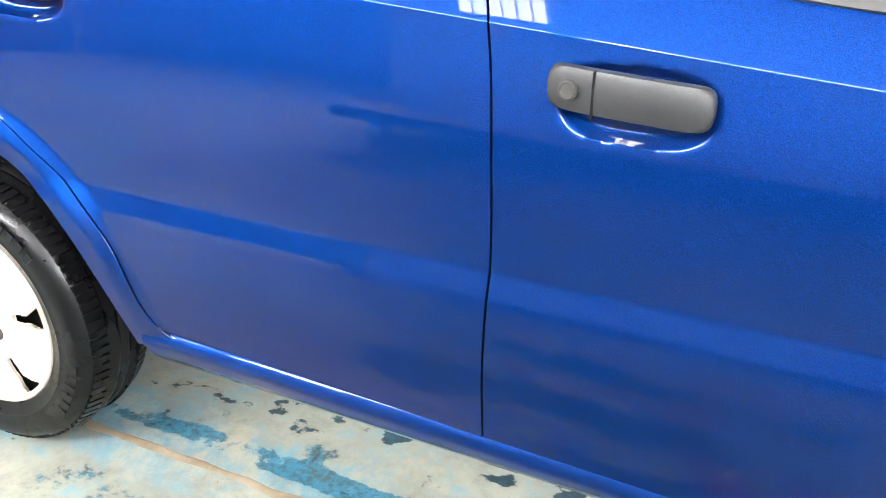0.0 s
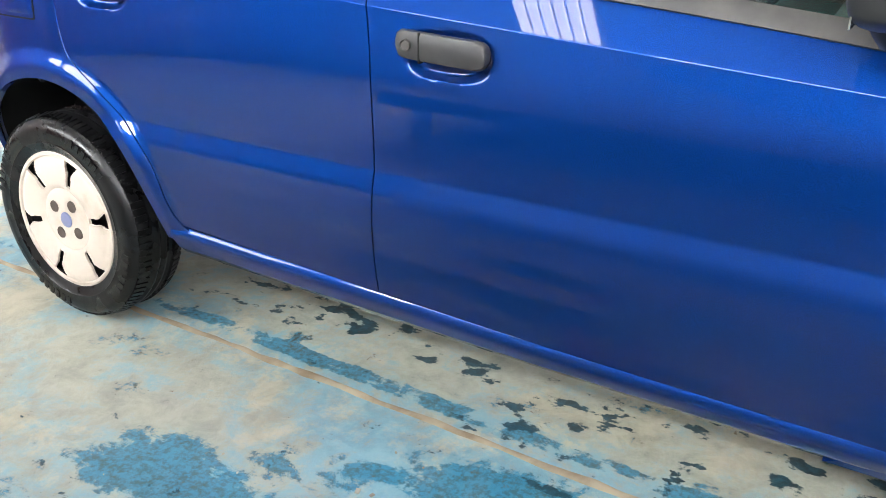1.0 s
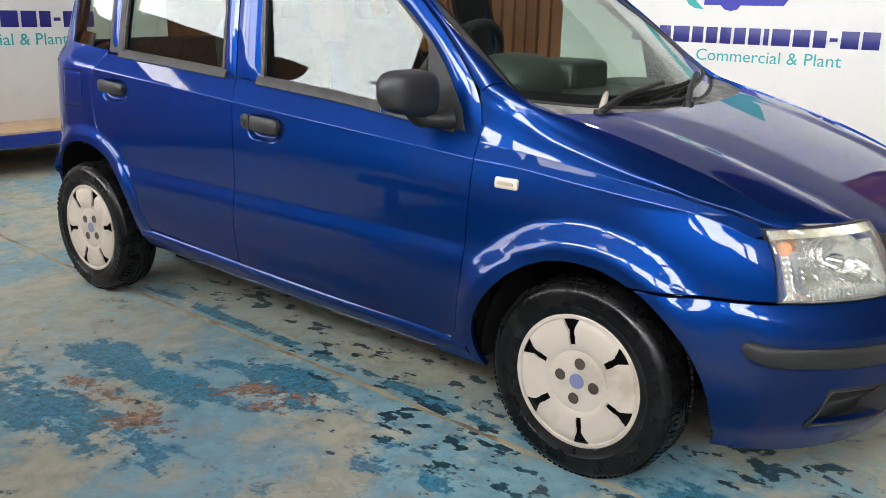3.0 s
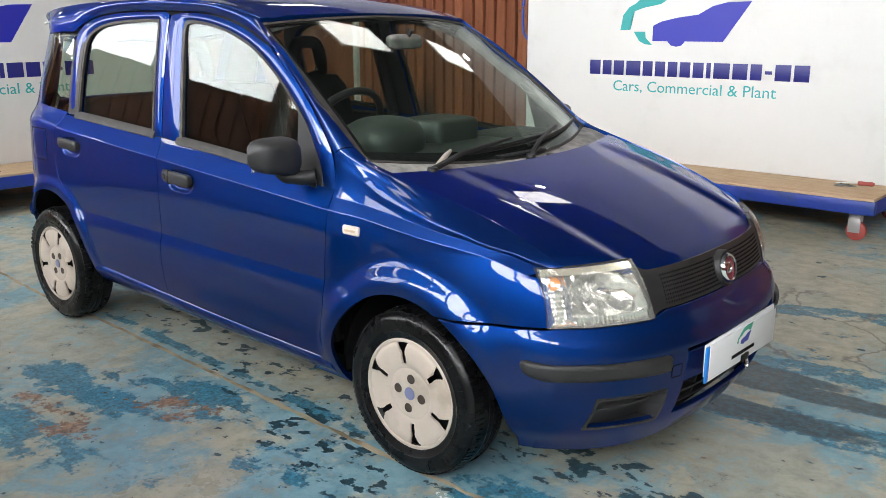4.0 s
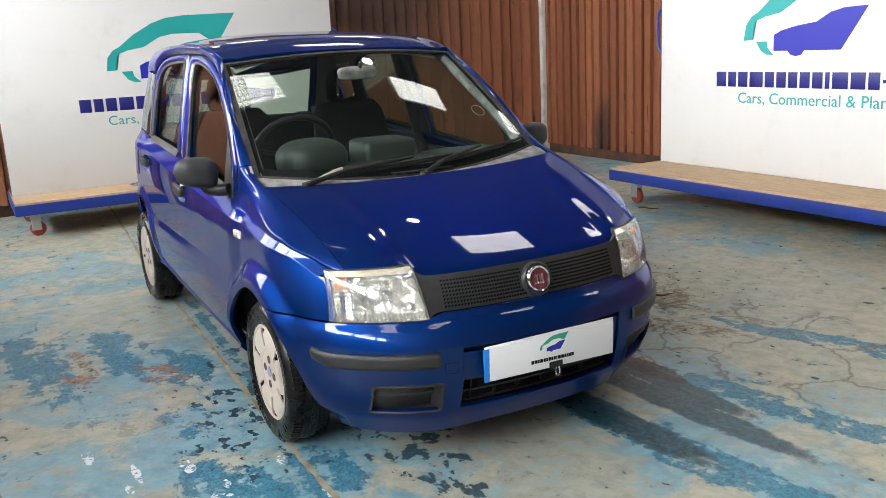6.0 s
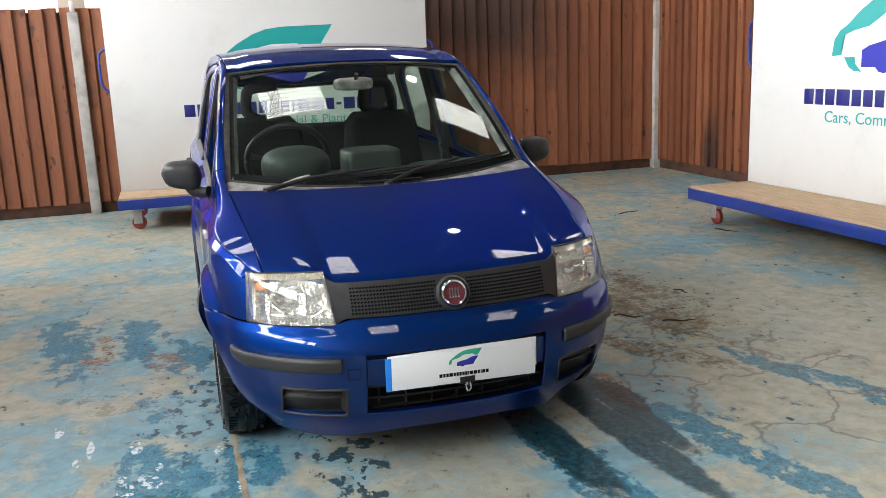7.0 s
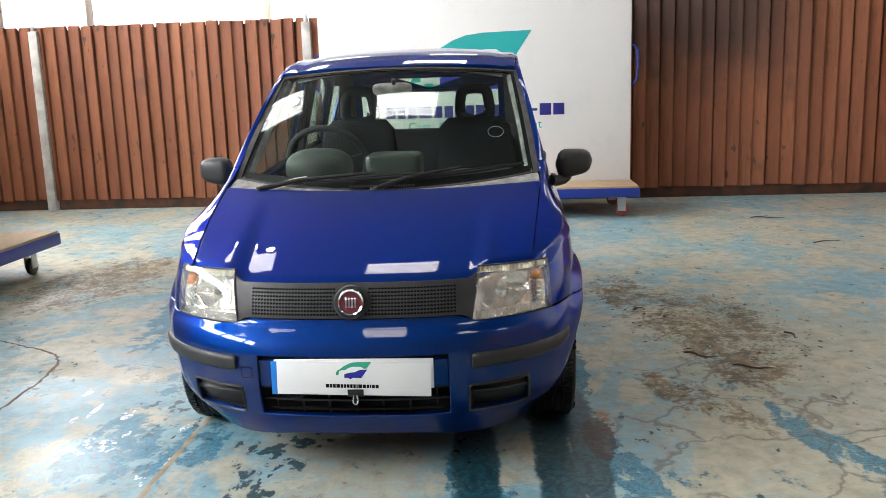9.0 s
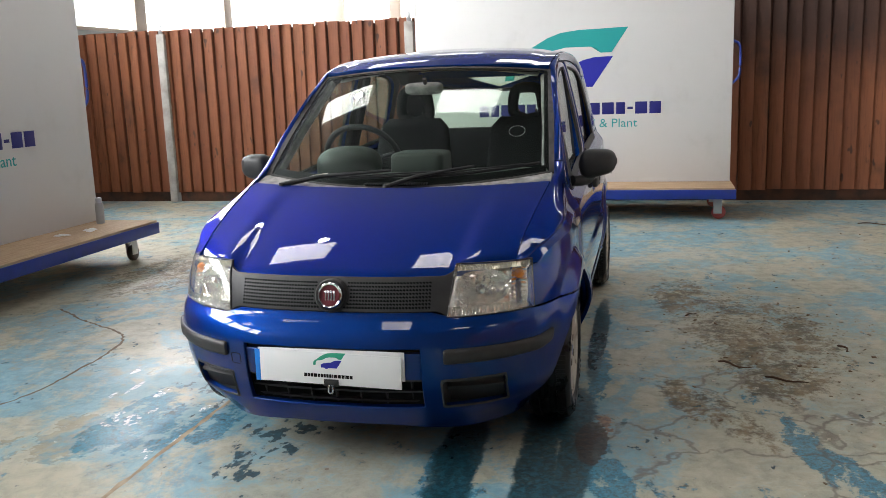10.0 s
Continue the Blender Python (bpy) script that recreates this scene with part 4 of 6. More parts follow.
def rd_l(z):
    return herm([0.318, 0.335, 0.36, 0.47, 0.564, 0.62, 0.70, 0.80, 0.90, 0.95, 1.0], [0.445, 0.424, 0.408, 0.367, 0.283, 0.203, 0.096, 0.077, 0.088, 0.112, 0.143], z)


def sill_z(x):
    """Height of the bright lip of the sill; it falls towards the front."""
    return herm([0.44, 0.965, 1.4, 1.9, 2.0], [0.322, 0.301, 0.285, 0.277, 0.275], x)


def handle(parent, x, z, s, tilt):
    """A grey pull handle standing over its dished recess."""
    bm = bmesh.new()
    L, H = (0.174, 0.050) if x > 0.8 else (0.164, 0.046)
    y0 = 0.747 if x > 0.8 else 0.733
    rows = []
    for i in range(25):
        u = 0.5 - 0.5 * math.cos(math.pi * lerp(0.02, 0.98, i / 24))
        px = x - L / 2 + L * u
        h = H / 2 * (1 - abs(2 * u - 1) ** 14) ** 0.30
        bulge = 0.024 - 0.008 * (2 * u - 1) ** 4
        ring = []
        for k in range(12):
            a = 2 * math.pi * k / 12
            ca, sa = math.cos(a), math.sin(a)
            q = 0.55
            oy = math.copysign(abs(ca) ** q, ca) * 0.011
            oz = math.copysign(abs(sa) ** q, sa) * h
            zz = z + oz + tilt * (px - x)
            ring.append((px, s * (y0 + bulge - 0.008 + oy), zz))
        rows.append(ring)
    vs = add_grid(bm, rows, closed=True)
    bm.faces.new(vs[0])
    bm.faces.new(vs[-1])
    bmesh.ops.recalc_face_normals(bm, faces=bm.faces[:])
    h = part("handle", bm, rubbing, parent, "dark grey plastic pull handle", 50)
    if x > 0.8:
        bm = lathe([(0.0001, 0.002), (0.007, 0.002), (0.0085, 0.004), (0.0105, 0.0035), (0.011, -0.004)], 20)
        bmesh.ops.transform(bm, matrix=pose(x - 0.062, s * (y0 + 0.0255), z + tilt * -0.062, 0, 0, 180 if s < 0 else 0), verts=bm.verts[:])
        part("lock", bm, trim_grey, h)
        part("handle_joint", box((x - 0.0362, s * (y0 + 0.0203) - 0.007, z - 0.0255), (x - 0.0338, s * (y0 + 0.0203) + 0.007, z + 0.0255)), dark, h)


def side_mirror(parent, s):
    bm = bmesh.new()
    rows = []
    n, m = 26, 15
    for j in range(m):
        t = -1 + 2 * j / (m - 1)
        k = max(0.02, (1 - abs(t) ** 4)) ** 0.5
        ring = []
        for i in range(n):
            a = 2 * math.pi * i / n
            ca, sa = math.cos(a), math.sin(a)
            ox = math.copysign(abs(ca) ** 0.6, ca) * 0.062 * k
            if ox < 0:
                ox *= 0.55
            oz = math.copysign(abs(sa) ** 0.6, sa) * (0.060 - 0.009 * t) * k
            ring.append((1.775 + ox - 0.02 * t, s * (0.812 + 0.082 * t), 0.957 + oz + 0.006 * t))
        rows.append(ring)
    vs = add_grid(bm, rows, closed=True)
    bm.faces.new(vs[0])
    bm.faces.new(vs[-1])
    bmesh.ops.recalc_face_normals(bm, faces=bm.faces[:])
    o = part("wing_mirror", bm, rubbing, parent, "grained dark grey mirror housing", 60)
    part("mirror_arm", tube(smooth_curve([(1.775, s * 0.785, 0.915), (1.79, s * 0.768, 0.892), (1.83, s * 0.740, 0.884), (1.86, s * 0.708, 0.888)], 10), [0.028] * 4 + [0.024] * 6, 10), black, o)
    part("mirror_glass", box((1.7395, s * 0.755, 0.905), (1.7425, s * 0.872, 1.005), 0.001), chrome, o)


ROOF_X = [-0.47, -0.36, -0.1, 0.3, 0.7, 1.1, 1.3, 1.41, 1.47]
ROOF_Z = [1.425, 1.462, 1.494, 1.514, 1.510, 1.482, 1.452, 1.426, 1.408]


def roof_pt(x, t):
    """A point of the roof: t from -1 to 1 across it."""
    hw = herm([-0.47, -0.2, 0.3, 0.8, 1.2, 1.47], [0.455, 0.525, 0.556, 0.563, 0.563, 0.560], x)
    z = herm(ROOF_X, ROOF_Z, x) - herm([-0.5, 0.3, 1.1, 1.47], [0.04, 0.052, 0.031, 0.034], x) * abs(t) ** 2.4
    z -= 0.007 * math.exp(-((abs(t) - 0.88) / 0.03) ** 2)
    return Vector((x, hw * t, z))


for s in RIGHT_LEFT:
    out = Vector((0, s, 0))
    # front door
    skin = door_skin(fd_l, fd_r, lambda x: sill_z(x) + 0.007, s)
    fr = frame_rows(FW_IN, FW_OUT, s)
    fd = sheet("front_door", [skin, fr], paint, car, out, 0.03, "blue front door with grey handle")
    pts = ease(FW_IN)
    base = [mixp(pts[0], pts[-1], i / 24) for i in range(1, 24)]
    loop = pts + list(reversed(base))
    cx, cz = 1.36, 1.11
    inner = [mixp(p, (cx, cz), 0.045) for p in loop]
    sheet("window_seal", [[[S(*p, s, 0.003) for p in loop + loop[:1]], [S(*p, s, 0.001) for p in inner + inner[:1]]]], seal, fd, out, 0.012, "", 0)
    gl = []
    for j in range(13):
        v = j / 12
        gl.append([S(*mixp(p, q, v), s, pane_off(mixp(p, q, v))) for p, q in zip(pts, [mixp(pts[0], pts[-1], i / 72) for i in range(73)])])
    g = sheet("window_pane", [gl], glass, fd, out, 0.004, "", 0)
    g.visible_shadow = False
    moulding = [[S(x, belt(x) - 0.006 + dz, s, o) for x in np.linspace(1.02, 1.865, 30)] for dz, o in ((-0.006, 0.0), (-0.003, 0.007), (0.018, 0.006), (0.026, -0.004))]
    sheet("belt_moulding", [moulding], trim_grey, fd, out, 0.006, "faded grey belt moulding", 0)
    sail = [[S(*mixp(a, b, i / 8), s, 0.004) for i in range(9)] for a, b in (((1.757, 0.885), (1.722, 1.098)), ((1.83, 0.870), (1.79, 1.032)), ((1.893, 0.857), (1.876, 0.915)))]
    sheet("mirror_sail", [sail], black, fd, out, 0.02, "black mirror base triangle", 0.001)
    sheet("frame_trim", [side_rows(ease(FW_IN), ease(FW_OUT), 4, s, -0.034)], cabin_grey, fd, -out, 0.004, "", 0)
    handle(fd, 1.112, 0.8035, s, -0.05)
    side_mirror(fd, s)
    trim = [[S(lerp(1.0, 1.93, i / 10), lerp(0.33, belt(1.5) - 0.03, j / 6), s, -0.085) for i in range(11)] for j in range(7)]
    sheet("door_trim", [trim], cabin_grey, fd, -out, 0.02, "", 0)

    # rear door
    skin = door_skin(rd_l, fd_l, lambda x: sill_z(x) + 0.007, s)
    fr = frame_rows(RW_IN, RW_OUT, s)
    rd = sheet("rear_door", [skin, fr], paint, car, out, 0.03, "blue rear door with grey handle")
    pts = ease(RW_IN)
    base = [mixp(pts[0], pts[-1], i / 24) for i in range(1, 24)]
    loop = pts + list(reversed(base))
    inner = [mixp(p, (0.52, 1.17), 0.05) for p in loop]
    sheet("window_seal", [[[S(*p, s, 0.003) for p in loop + loop[:1]], [S(*p, s, 0.001) for p in inner + inner[:1]]]], seal, rd, out, 0.012, "", 0)
    gl = []
    for j in range(13):
        v = j / 12
        gl.append([S(*mixp(p, q, v), s, pane_off(mixp(p, q, v))) for p, q in zip(pts, [mixp(pts[0], pts[-1], i / 72) for i in range(73)])])
    g = sheet("window_pane", [gl], glass, rd, out, 0.004, "", 0)
    g.visible_shadow = False
    moulding = [[S(x, belt(x) - 0.006 + dz, s, o) for x in np.linspace(0.21, 0.86, 24)] for dz, o in ((-0.006, 0.0), (-0.003, 0.007), (0.018, 0.006), (0.026, -0.004))]
    sheet("belt_moulding", [moulding], trim_grey, rd, out, 0.006, "faded grey belt moulding", 0)
    strip = [[S(*p, s, 0.004) for p in even(q, 20)] for q in (((0.228, 0.978), (0.220, 1.13), (0.222, 1.290)), ((0.142, 0.982), (0.132, 1.14), (0.128, 1.298)))]
    sheet("pillar_trim", [strip], trim_grey, rd, out, 0.008, "faded grey pillar trim", 0.001)
    sheet("frame_trim", [side_rows(ease(RW_IN), ease(RW_OUT), 4, s, -0.034)], cabin_grey, rd, -out, 0.004, "", 0)
    handle(rd, 0.235, 0.855, s, -0.05)
    trim = [[S(lerp(0.25, 0.95, i / 10), lerp(0.55, belt(0.6) - 0.03, j / 6), s, -0.085) for i in range(11)] for j in range(7)]
    sheet("door_trim", [trim], cabin_grey, rd, -out, 0.02, "", 0)

    # rear quarter with the wheel arch
    ex = lambda z: rd_l(z) - G
    bottom = [(lerp(ex(0.70), -0.475, k / 44), 0.70) for k in range(45)]
    polar = lambda p: math.atan2(p[1] - WR[1], p[0] - WR[0])
    door_edge = [(ex(z), z) for z in np.linspace(0.30, 0.70, 120)]
    tang = [polar(p) for p in door_edge]
    strip_pts = []
    for th in np.linspace(tang[0], tang[-1], 46)[:-1]:
        strip_pts.append(tuple(np.interp(th, tang, [p[q] for p in door_edge]) for q in (0, 1)))
    rear_pts = even([(-0.475, 0.70), (-0.47, 0.60), (-0.45, 0.555), (-0.36, 0.545)], 16)[1:]
    outer = strip_pts + bottom + rear_pts
    inner = [(WR[0] + AR * math.cos(polar(p)), WR[1] + AR * math.sin(polar(p))) for p in outer]
    low_rows = side_rows(inner, outer, 20, s)
    top_rows = []
    for j in range(13):
        row = []
        for k in range(45):
            z = lerp(0.70, lerp(0.984, 1.008, min(1, k / 20)), j / 12)
            row.append(S(lerp(ex(z), -0.475 + 0.02 * j / 12, k / 44), z, s))
        top_rows.append(row)
    rq = sheet("rear_quarter", [low_rows, top_rows], paint, car, out, 0.015, "blue rear quarter panel over the wheel")
    if s < 0:
        flap = [[S(lerp(-0.152, -0.006, i / 14), lerp(0.762, 0.898, j / 14), s, 0.002 - 0.004 * (max(abs(i - 7), abs(j - 7)) == 7)) for i in range(15)] for j in range(15)]
        sheet("fuel_flap", [flap], paint, rq, out, 0.004, "square fuel flap", 0.0008)
        fx0, fx1, fz0, fz1 = -0.158, 0.0, 0.756, 0.904
        loop = even([(fx0, fz0), (fx1, fz0), (fx1, fz1), (fx0, fz1), (fx0, fz0)], 81)
        inn = [mixp(p, (-0.079, 0.83), 0.05) for p in loop]
        sheet("flap_seam", [[[S(*p, s, 0.0012) for p in loop], [S(*p, s, 0.0012) for p in inn]]], dark, rq, out, 0.0015, "", 0)
    qg = [[S(*mixp(a, b, i / 10), s, 0.001) for i in range(11)] for a, b in (((0.132, 0.990), (0.115, 1.318)), ((0.06, 0.997), (0.02, 1.328)), ((-0.03, 1.006), (-0.07, 1.330)), ((-0.14, 1.014), (-0.17, 1.322)))]
    g = sheet("quarter_window", [qg], glass, car, out, 0.004, "small fixed rear side window", 0)
    g.visible_shadow = False

    # front wing
    brow = [(fd_r(0.834) + G, 0.834), (2.05, 0.827), (2.2, 0.813), (2.35, 0.797), (2.42, 0.788), (2.5, 0.776), (2.62, 0.744), (2.715, 0.708)]
    NW = 84
    ridge = even([(x, crest(x)) for x in np.linspace(fd_r(0.795) + G, 2.68, 90)], NW)
    edge = ([(fd_r(z) + G, z) for z in np.linspace(0.205, 0.785, 20)] + ridge
            + even([(2.715, 0.69), (2.735, 0.66), (2.755, 0.60), (2.768, 0.5605), (2.66, 0.5605), (2.56, 0.5605), (2.448, 0.5605)], 16))
    run = np.concatenate([[0], np.cumsum([math.dist(p, q) for p, q in zip(edge, edge[1:])])])
    arch = [(WF[0] + AF * math.cos(a), WF[1] + AF * math.sin(a)) for a in np.interp(run, [0, run[-1]], [radians(191), radians(65.4)])]
    low = [[S(*mixp(p, q, 1 - (1 - j / 56) ** 1.5), s) for p, q in zip(arch, edge)] for j in range(57)]
    band = [[S(*mixp(p, q, v), s) for p, q in zip(ridge, even(brow, NW))] for v in (0, 0.1, 0.25, 0.5, 0.75, 0.9, 0.97, 1)]
    cr = [S(x, z, s) for x, z in even(brow, NW)]
    hd = [Vector(p) for p in even(smooth_curve([(1.985, s * 0.646, 0.986), (2.055, s * 0.652, 0.950), (2.145, s * 0.651, 0.925), (2.40, s * 0.631, 0.858), (2.60, s * 0.612, 0.792), (2.752, s * 0.600, 0.722)], 160), NW)]
    seam0, seam1 = S(1.926, 0.960, s), hd[0]
    back = [cr[0], S(1.9485, 0.885, s), seam0] + [seam0.lerp(seam1, k / 6) + Vector((0.25, s, 0.7)) * 0.013 * math.sin(math.pi * k / 6) for k in range(1, 6)] + [seam1]
    backs = even(smooth_curve(back, 80), 201)

    def section(p, q):
        """From the brow line p up a steep panel, over a rounded ridge and across to the bonnet's edge q."""
        h = herm([1.95, 2.02, 2.10, 2.16, 2.28, 2.40, 2.46, 2.52], [0.120, 0.095, 0.071, 0.055, 0.038, 0.022, 0.016, 0.008], min(2.52, p.x))
        b = p + Vector(((q.x - p.x) * 0.3, -s * 0.04 * h, h))
        r = min(0.026, 0.48 * h)
        t1, t2 = b + (p - b).normalized() * r, b + (q - b).normalized() * r * 1.25
        pts = [p.lerp(t1, k) for k in (0, 0.03, 0.08, 0.25, 0.5, 0.75, 0.92)]
        pts += [t1 * (1 - k) ** 2 + b * 2 * k * (1 - k) + t2 * k * k for k in np.linspace(0, 1, 13)]
        n = Vector((0.15, s * 0.5, 0.85))
        return pts + [t2.lerp(q, k / 12) + n * 0.006 * math.sin(math.pi * k / 12) * sstep(0.0, 0.04, h) for k in range(1, 13)]
    cut = [section(p, q) for p, q in zip(cr, hd)]
    run = np.concatenate([[0], np.cumsum([(p - q).length for p, q in zip(cut[0], cut[0][1:])])])
    sh = []
    for j, d in enumerate(run):
        b0 = Vector(backs[round(200 * d / run[-1])]) - cut[0][j]
        sh.append([c[j] + b0 * (1 - i / (NW - 1)) ** 4 for i, c in enumerate(cut)])
    fw = sheet("front_wing", [low, band, sh], paint, car, Vector((0, s, 0.3)), 0.014, "blue front wing with flared wheel arch", bevel=0, weld=0.0005)
    bm = bmesh.new()
    add_box(bm, (-0.036, -0.008, -0.0155), (0.036, 0.008, 0.0155), 0.0076, 4)
    bmesh.ops.transform(bm, matrix=pose(2.066, s * side_y(2.066, 0.745), 0.745, 0, 0, -s * 2), verts=bm.verts[:])
    ind = part("side_repeater", bm, clear_ind, fw, "cream clear side indicator")
    part("repeater_frame", box((2.041, s * (side_y(2.066, 0.745) + 0.0085) - 0.0015, 0.741), (2.091, s * (side_y(2.066, 0.745) + 0.0085) + 0.0015, 0.749), 0.001), joint_brown, ind)

    # sill under the doors
    sl = [[S(x, z + sill_z(x) - 0.277, s, o) for x in np.linspace(0.385, 1.953, 60)] for z, o in ((0.195, -0.03), (0.205, -0.010), (0.225, -0.001), (0.245, 0.004), (0.256, 0.007), (0.262, 0.0068), (0.267, 0.005), (0.273, 0.0015), (0.280, -0.0035), (0.2828, -0.007), (0.2835, -0.02))]
    sheet("sill", [sl], paint, car, out, 0.02, "blue door sill")

    # roof rail with windscreen pillar
    low = ([(-0.40, 1.272), (-0.25, 1.318), (0.0, 1.337), (0.11, 1.338)] + [(x, z + 0.006) for x, z in RW_OUT[3:8]] + [(x + 0.001, z + 0.005) for x, z in FW_OUT[5:12]] + [(1.925, 0.964)])
    lowp = [S(*p, s) for p in even(smooth_curve(low, 200), 91)]
    up = [roof_pt(x, s) + Vector((0, s * 0.004, -0.003)) for x in (-0.41, -0.2, 0.2, 0.7, 1.1, 1.28, 1.38, 1.412)] + [Vector(q) for q in ((1.60, s * 0.594, 1.250), (1.80, s * 0.622, 1.112), (1.981, s * 0.646, 0.989))]
    upp = [Vector(p) for p in even(smooth_curve(up, 200), 91)]
    rail = []
    for j in range(9):
        v = j / 8
        rail.append([p.lerp(q, v) + Vector((0.25, s, 0.7)) * 0.013 * math.sin(math.pi * v) for p, q in zip(lowp, upp)])
    sheet("roof_rail", [rail], paint, car, Vector((0.2, s, 0.6)), 0.02, "blue windscreen pillar and roof rail")
    inner = [[p - Vector((0.25, s, 0.7)) * 0.030 for p in row] for row in (rail[0], rail[4], rail[8])]
    sheet("rail_trim", [inner], cabin_grey, car, Vector((-0.2, -s, -0.6)), 0.004, "", 0)
    # wheel arch liners
    for (cx, cz), r, y1, end in ((WF, AF, 0.735, 184), (WR, AR, 0.735, 171)):
        turns = [(a, cx + (r + 0.006) * math.cos(a), cz + (r + 0.006) * math.sin(a)) for a in np.linspace(radians(-4), radians(end), 40)]
        rows = [[(x, s * min(y, side_y(x, z) - 0.022), z) for a, x, z in turns] for y in (y1 - 0.025, 0.52, 0.45)]
        rows.append([(cx + 0.02 * math.cos(a), s * 0.44, cz + 0.02 * math.sin(a)) for a in np.linspace(radians(-4), radians(end), 40)])
        sheet("arch_liner", [rows], dark, car, Vector((0, s, 0)), 0, "", 0)

# bonnet
EDGE_Y = smooth_curve([(2.145, 0.6465, 0.921), (2.40, 0.6265, 0.855), (2.60, 0.6075, 0.789), (2.748, 0.5955, 0.721)], 50)
rows = []
NB = 36
for j in range(NB + 1):
    u = j / NB
    row = []
    ex, ey, ez = EDGE_Y[round(u * 49)]
    for i in range(-40, 41):
        t = i / 40
        a = abs(t)
        rear = Vector((2.245 - 0.10 * a ** 2.2, 0.648 * t, 0.908 + 0.014 * a ** 2))
        fy = 0.597 * t
        fz = 0.685 + 0.036 * sstep(0.375, 0.455, abs(fy))
        fr = Vector((FP(fy, fz).x - 0.004, fy, fz))
        p = rear.lerp(fr, u)
        p.z += 0.070 * (1 - 0.25 * a ** 2) * (u - u ** 2.2)
        k = sstep(0.70, 1.0, a)
        edge = Vector((ex, math.copysign(ey, t), ez))
        p = p.lerp(edge + (p - edge) * (1 - a), k)
        p.z -= 0.003 * sstep(0.64, 0.74, a) * sstep(0.25, 0.9, u) * (1 - sstep(0.74, 0.95, a))
        p.z -= 0.012 * sstep(0.93, 1.0, u) ** 2
        row.append(p)
    rows.append(row)
sheet("bonnet", [rows], paint, car, Vector((0.2, 0, 1)), 0.02, "smooth blue bonnet", 0.004)

# windscreen, roof and tailgate
def ws_low(t):
    return Vector((2.185 - 0.165 * t * t, 0.640 * t, 0.898 + 0.045 * t * t))


def ws_top(t):
    return Vector((1.475 - 0.055 * t * t, 0.564 * t, 1.397 - 0.030 * t * t))


def screen_pt(t, v, off=0.0):
    p = ws_low(t).lerp(ws_top(t), v)
    n = Vector((0.58, 0.12 * t, 0.80))
    return p + n * (0.024 * 4 * v * (1 - v) * (1 - 0.5 * t * t) + off)


ws = sheet("windscreen", [[[screen_pt(i / 16, j / 16) for i in range(-16, 17)] for j in range(17)]], glass, car, Vector((1, 0, 1)), 0.005, "large clear windscreen", 0)
ws.visible_shadow = False
ring = [screen_pt(0.765 + 0.055 * math.cos(a), 0.385 + 0.045 * math.sin(a), -0.008) for a in np.linspace(0, 2 * math.pi, 40, endpoint=False)]
part("sticker_ring", tube(ring, 0.0009, 6, True), paper, ws, "thin pale ring of an old sticker")
rim = []
for t0, v0, t1, v1 in ((-1, 0, -1, 1), (-1, 1, 1, 1), (1, 1, 1, 0), (1, 0, -1, 0)):
    for k in range(30):
        rim.append((lerp(t0, t1, k / 30), lerp(v0, v1, k / 30)))
rim.append(rim[0])
grids = [[[screen_pt(t, v, 0.004) + Vector((0, 0.012 * (t if abs(t) == 1 else 0), 0)) for t, v in rim], [screen_pt(t * 0.98, 0.5 + (v - 0.5) * 0.972, 0.002) for t, v in rim]]]
sheet("windscreen_seal", grids, seal, ws, Vector((1, 0, 1)), 0.006, "weathered rubber surround", 0)
grids = [[[screen_pt(t * 0.985, 0.5 + (v - 0.5) * 0.975, -0.0065) for t, v in rim], [screen_pt(t * 0.952, 0.5 + (v - 0.5) * (0.85 if v < 0.5 else 0.945), -0.0065) for t, v in rim]]]
sheet("black_band", grids, dark, ws, Vector((1, 0, 1)), 0.001, "", 0)

rows = []
for j in range(31):
    u = j / 30
    row = []
    for i in range(-20, 21):
        t = i / 20
        x = lerp(1.470 - 0.052 * t * t, -0.47 + 0.05 * t * t, u)
        row.append(roof_pt(x, t))
    rows.append(row)
roof = sheet("roof", [rows], paint, car, Vector((0, 0, 1)), 0.02, "blue roof with shallow gutters")
rows = [[(lerp(1.40, -0.38, j / 12), 0.50 * i / 8, herm(ROOF_X, ROOF_Z, lerp(1.40, -0.38, j / 12)) - 0.040 - 0.05 * (i / 8) ** 2) for i in range(-8, 9)] for j in range(13)]
sheet("headlining", [rows], lining, car, Vector((0, 0, -1)), 0.008, "", 0)
part("aerial_base", lathe([(0.0001, 0.03), (0.008, 0.028), (0.014, 0.0), (0.014, -0.02)], 12, 'Z'), black, car).location = (-0.2, 0, 1.487)

def tail_x(z):
    return -0.54 + 0.45 * max(0.0, z - 0.95)


def tail_row(z, w0, w1, n):
    """Points across the tail at height z, between two shares of its half width."""
    half = side_y(tail_x(z) + 0.14, z)
    return [Vector((tail_x(z) + 0.14 * abs(w) ** 3, half * w, z)) for w in np.linspace(w0, w1, n)]


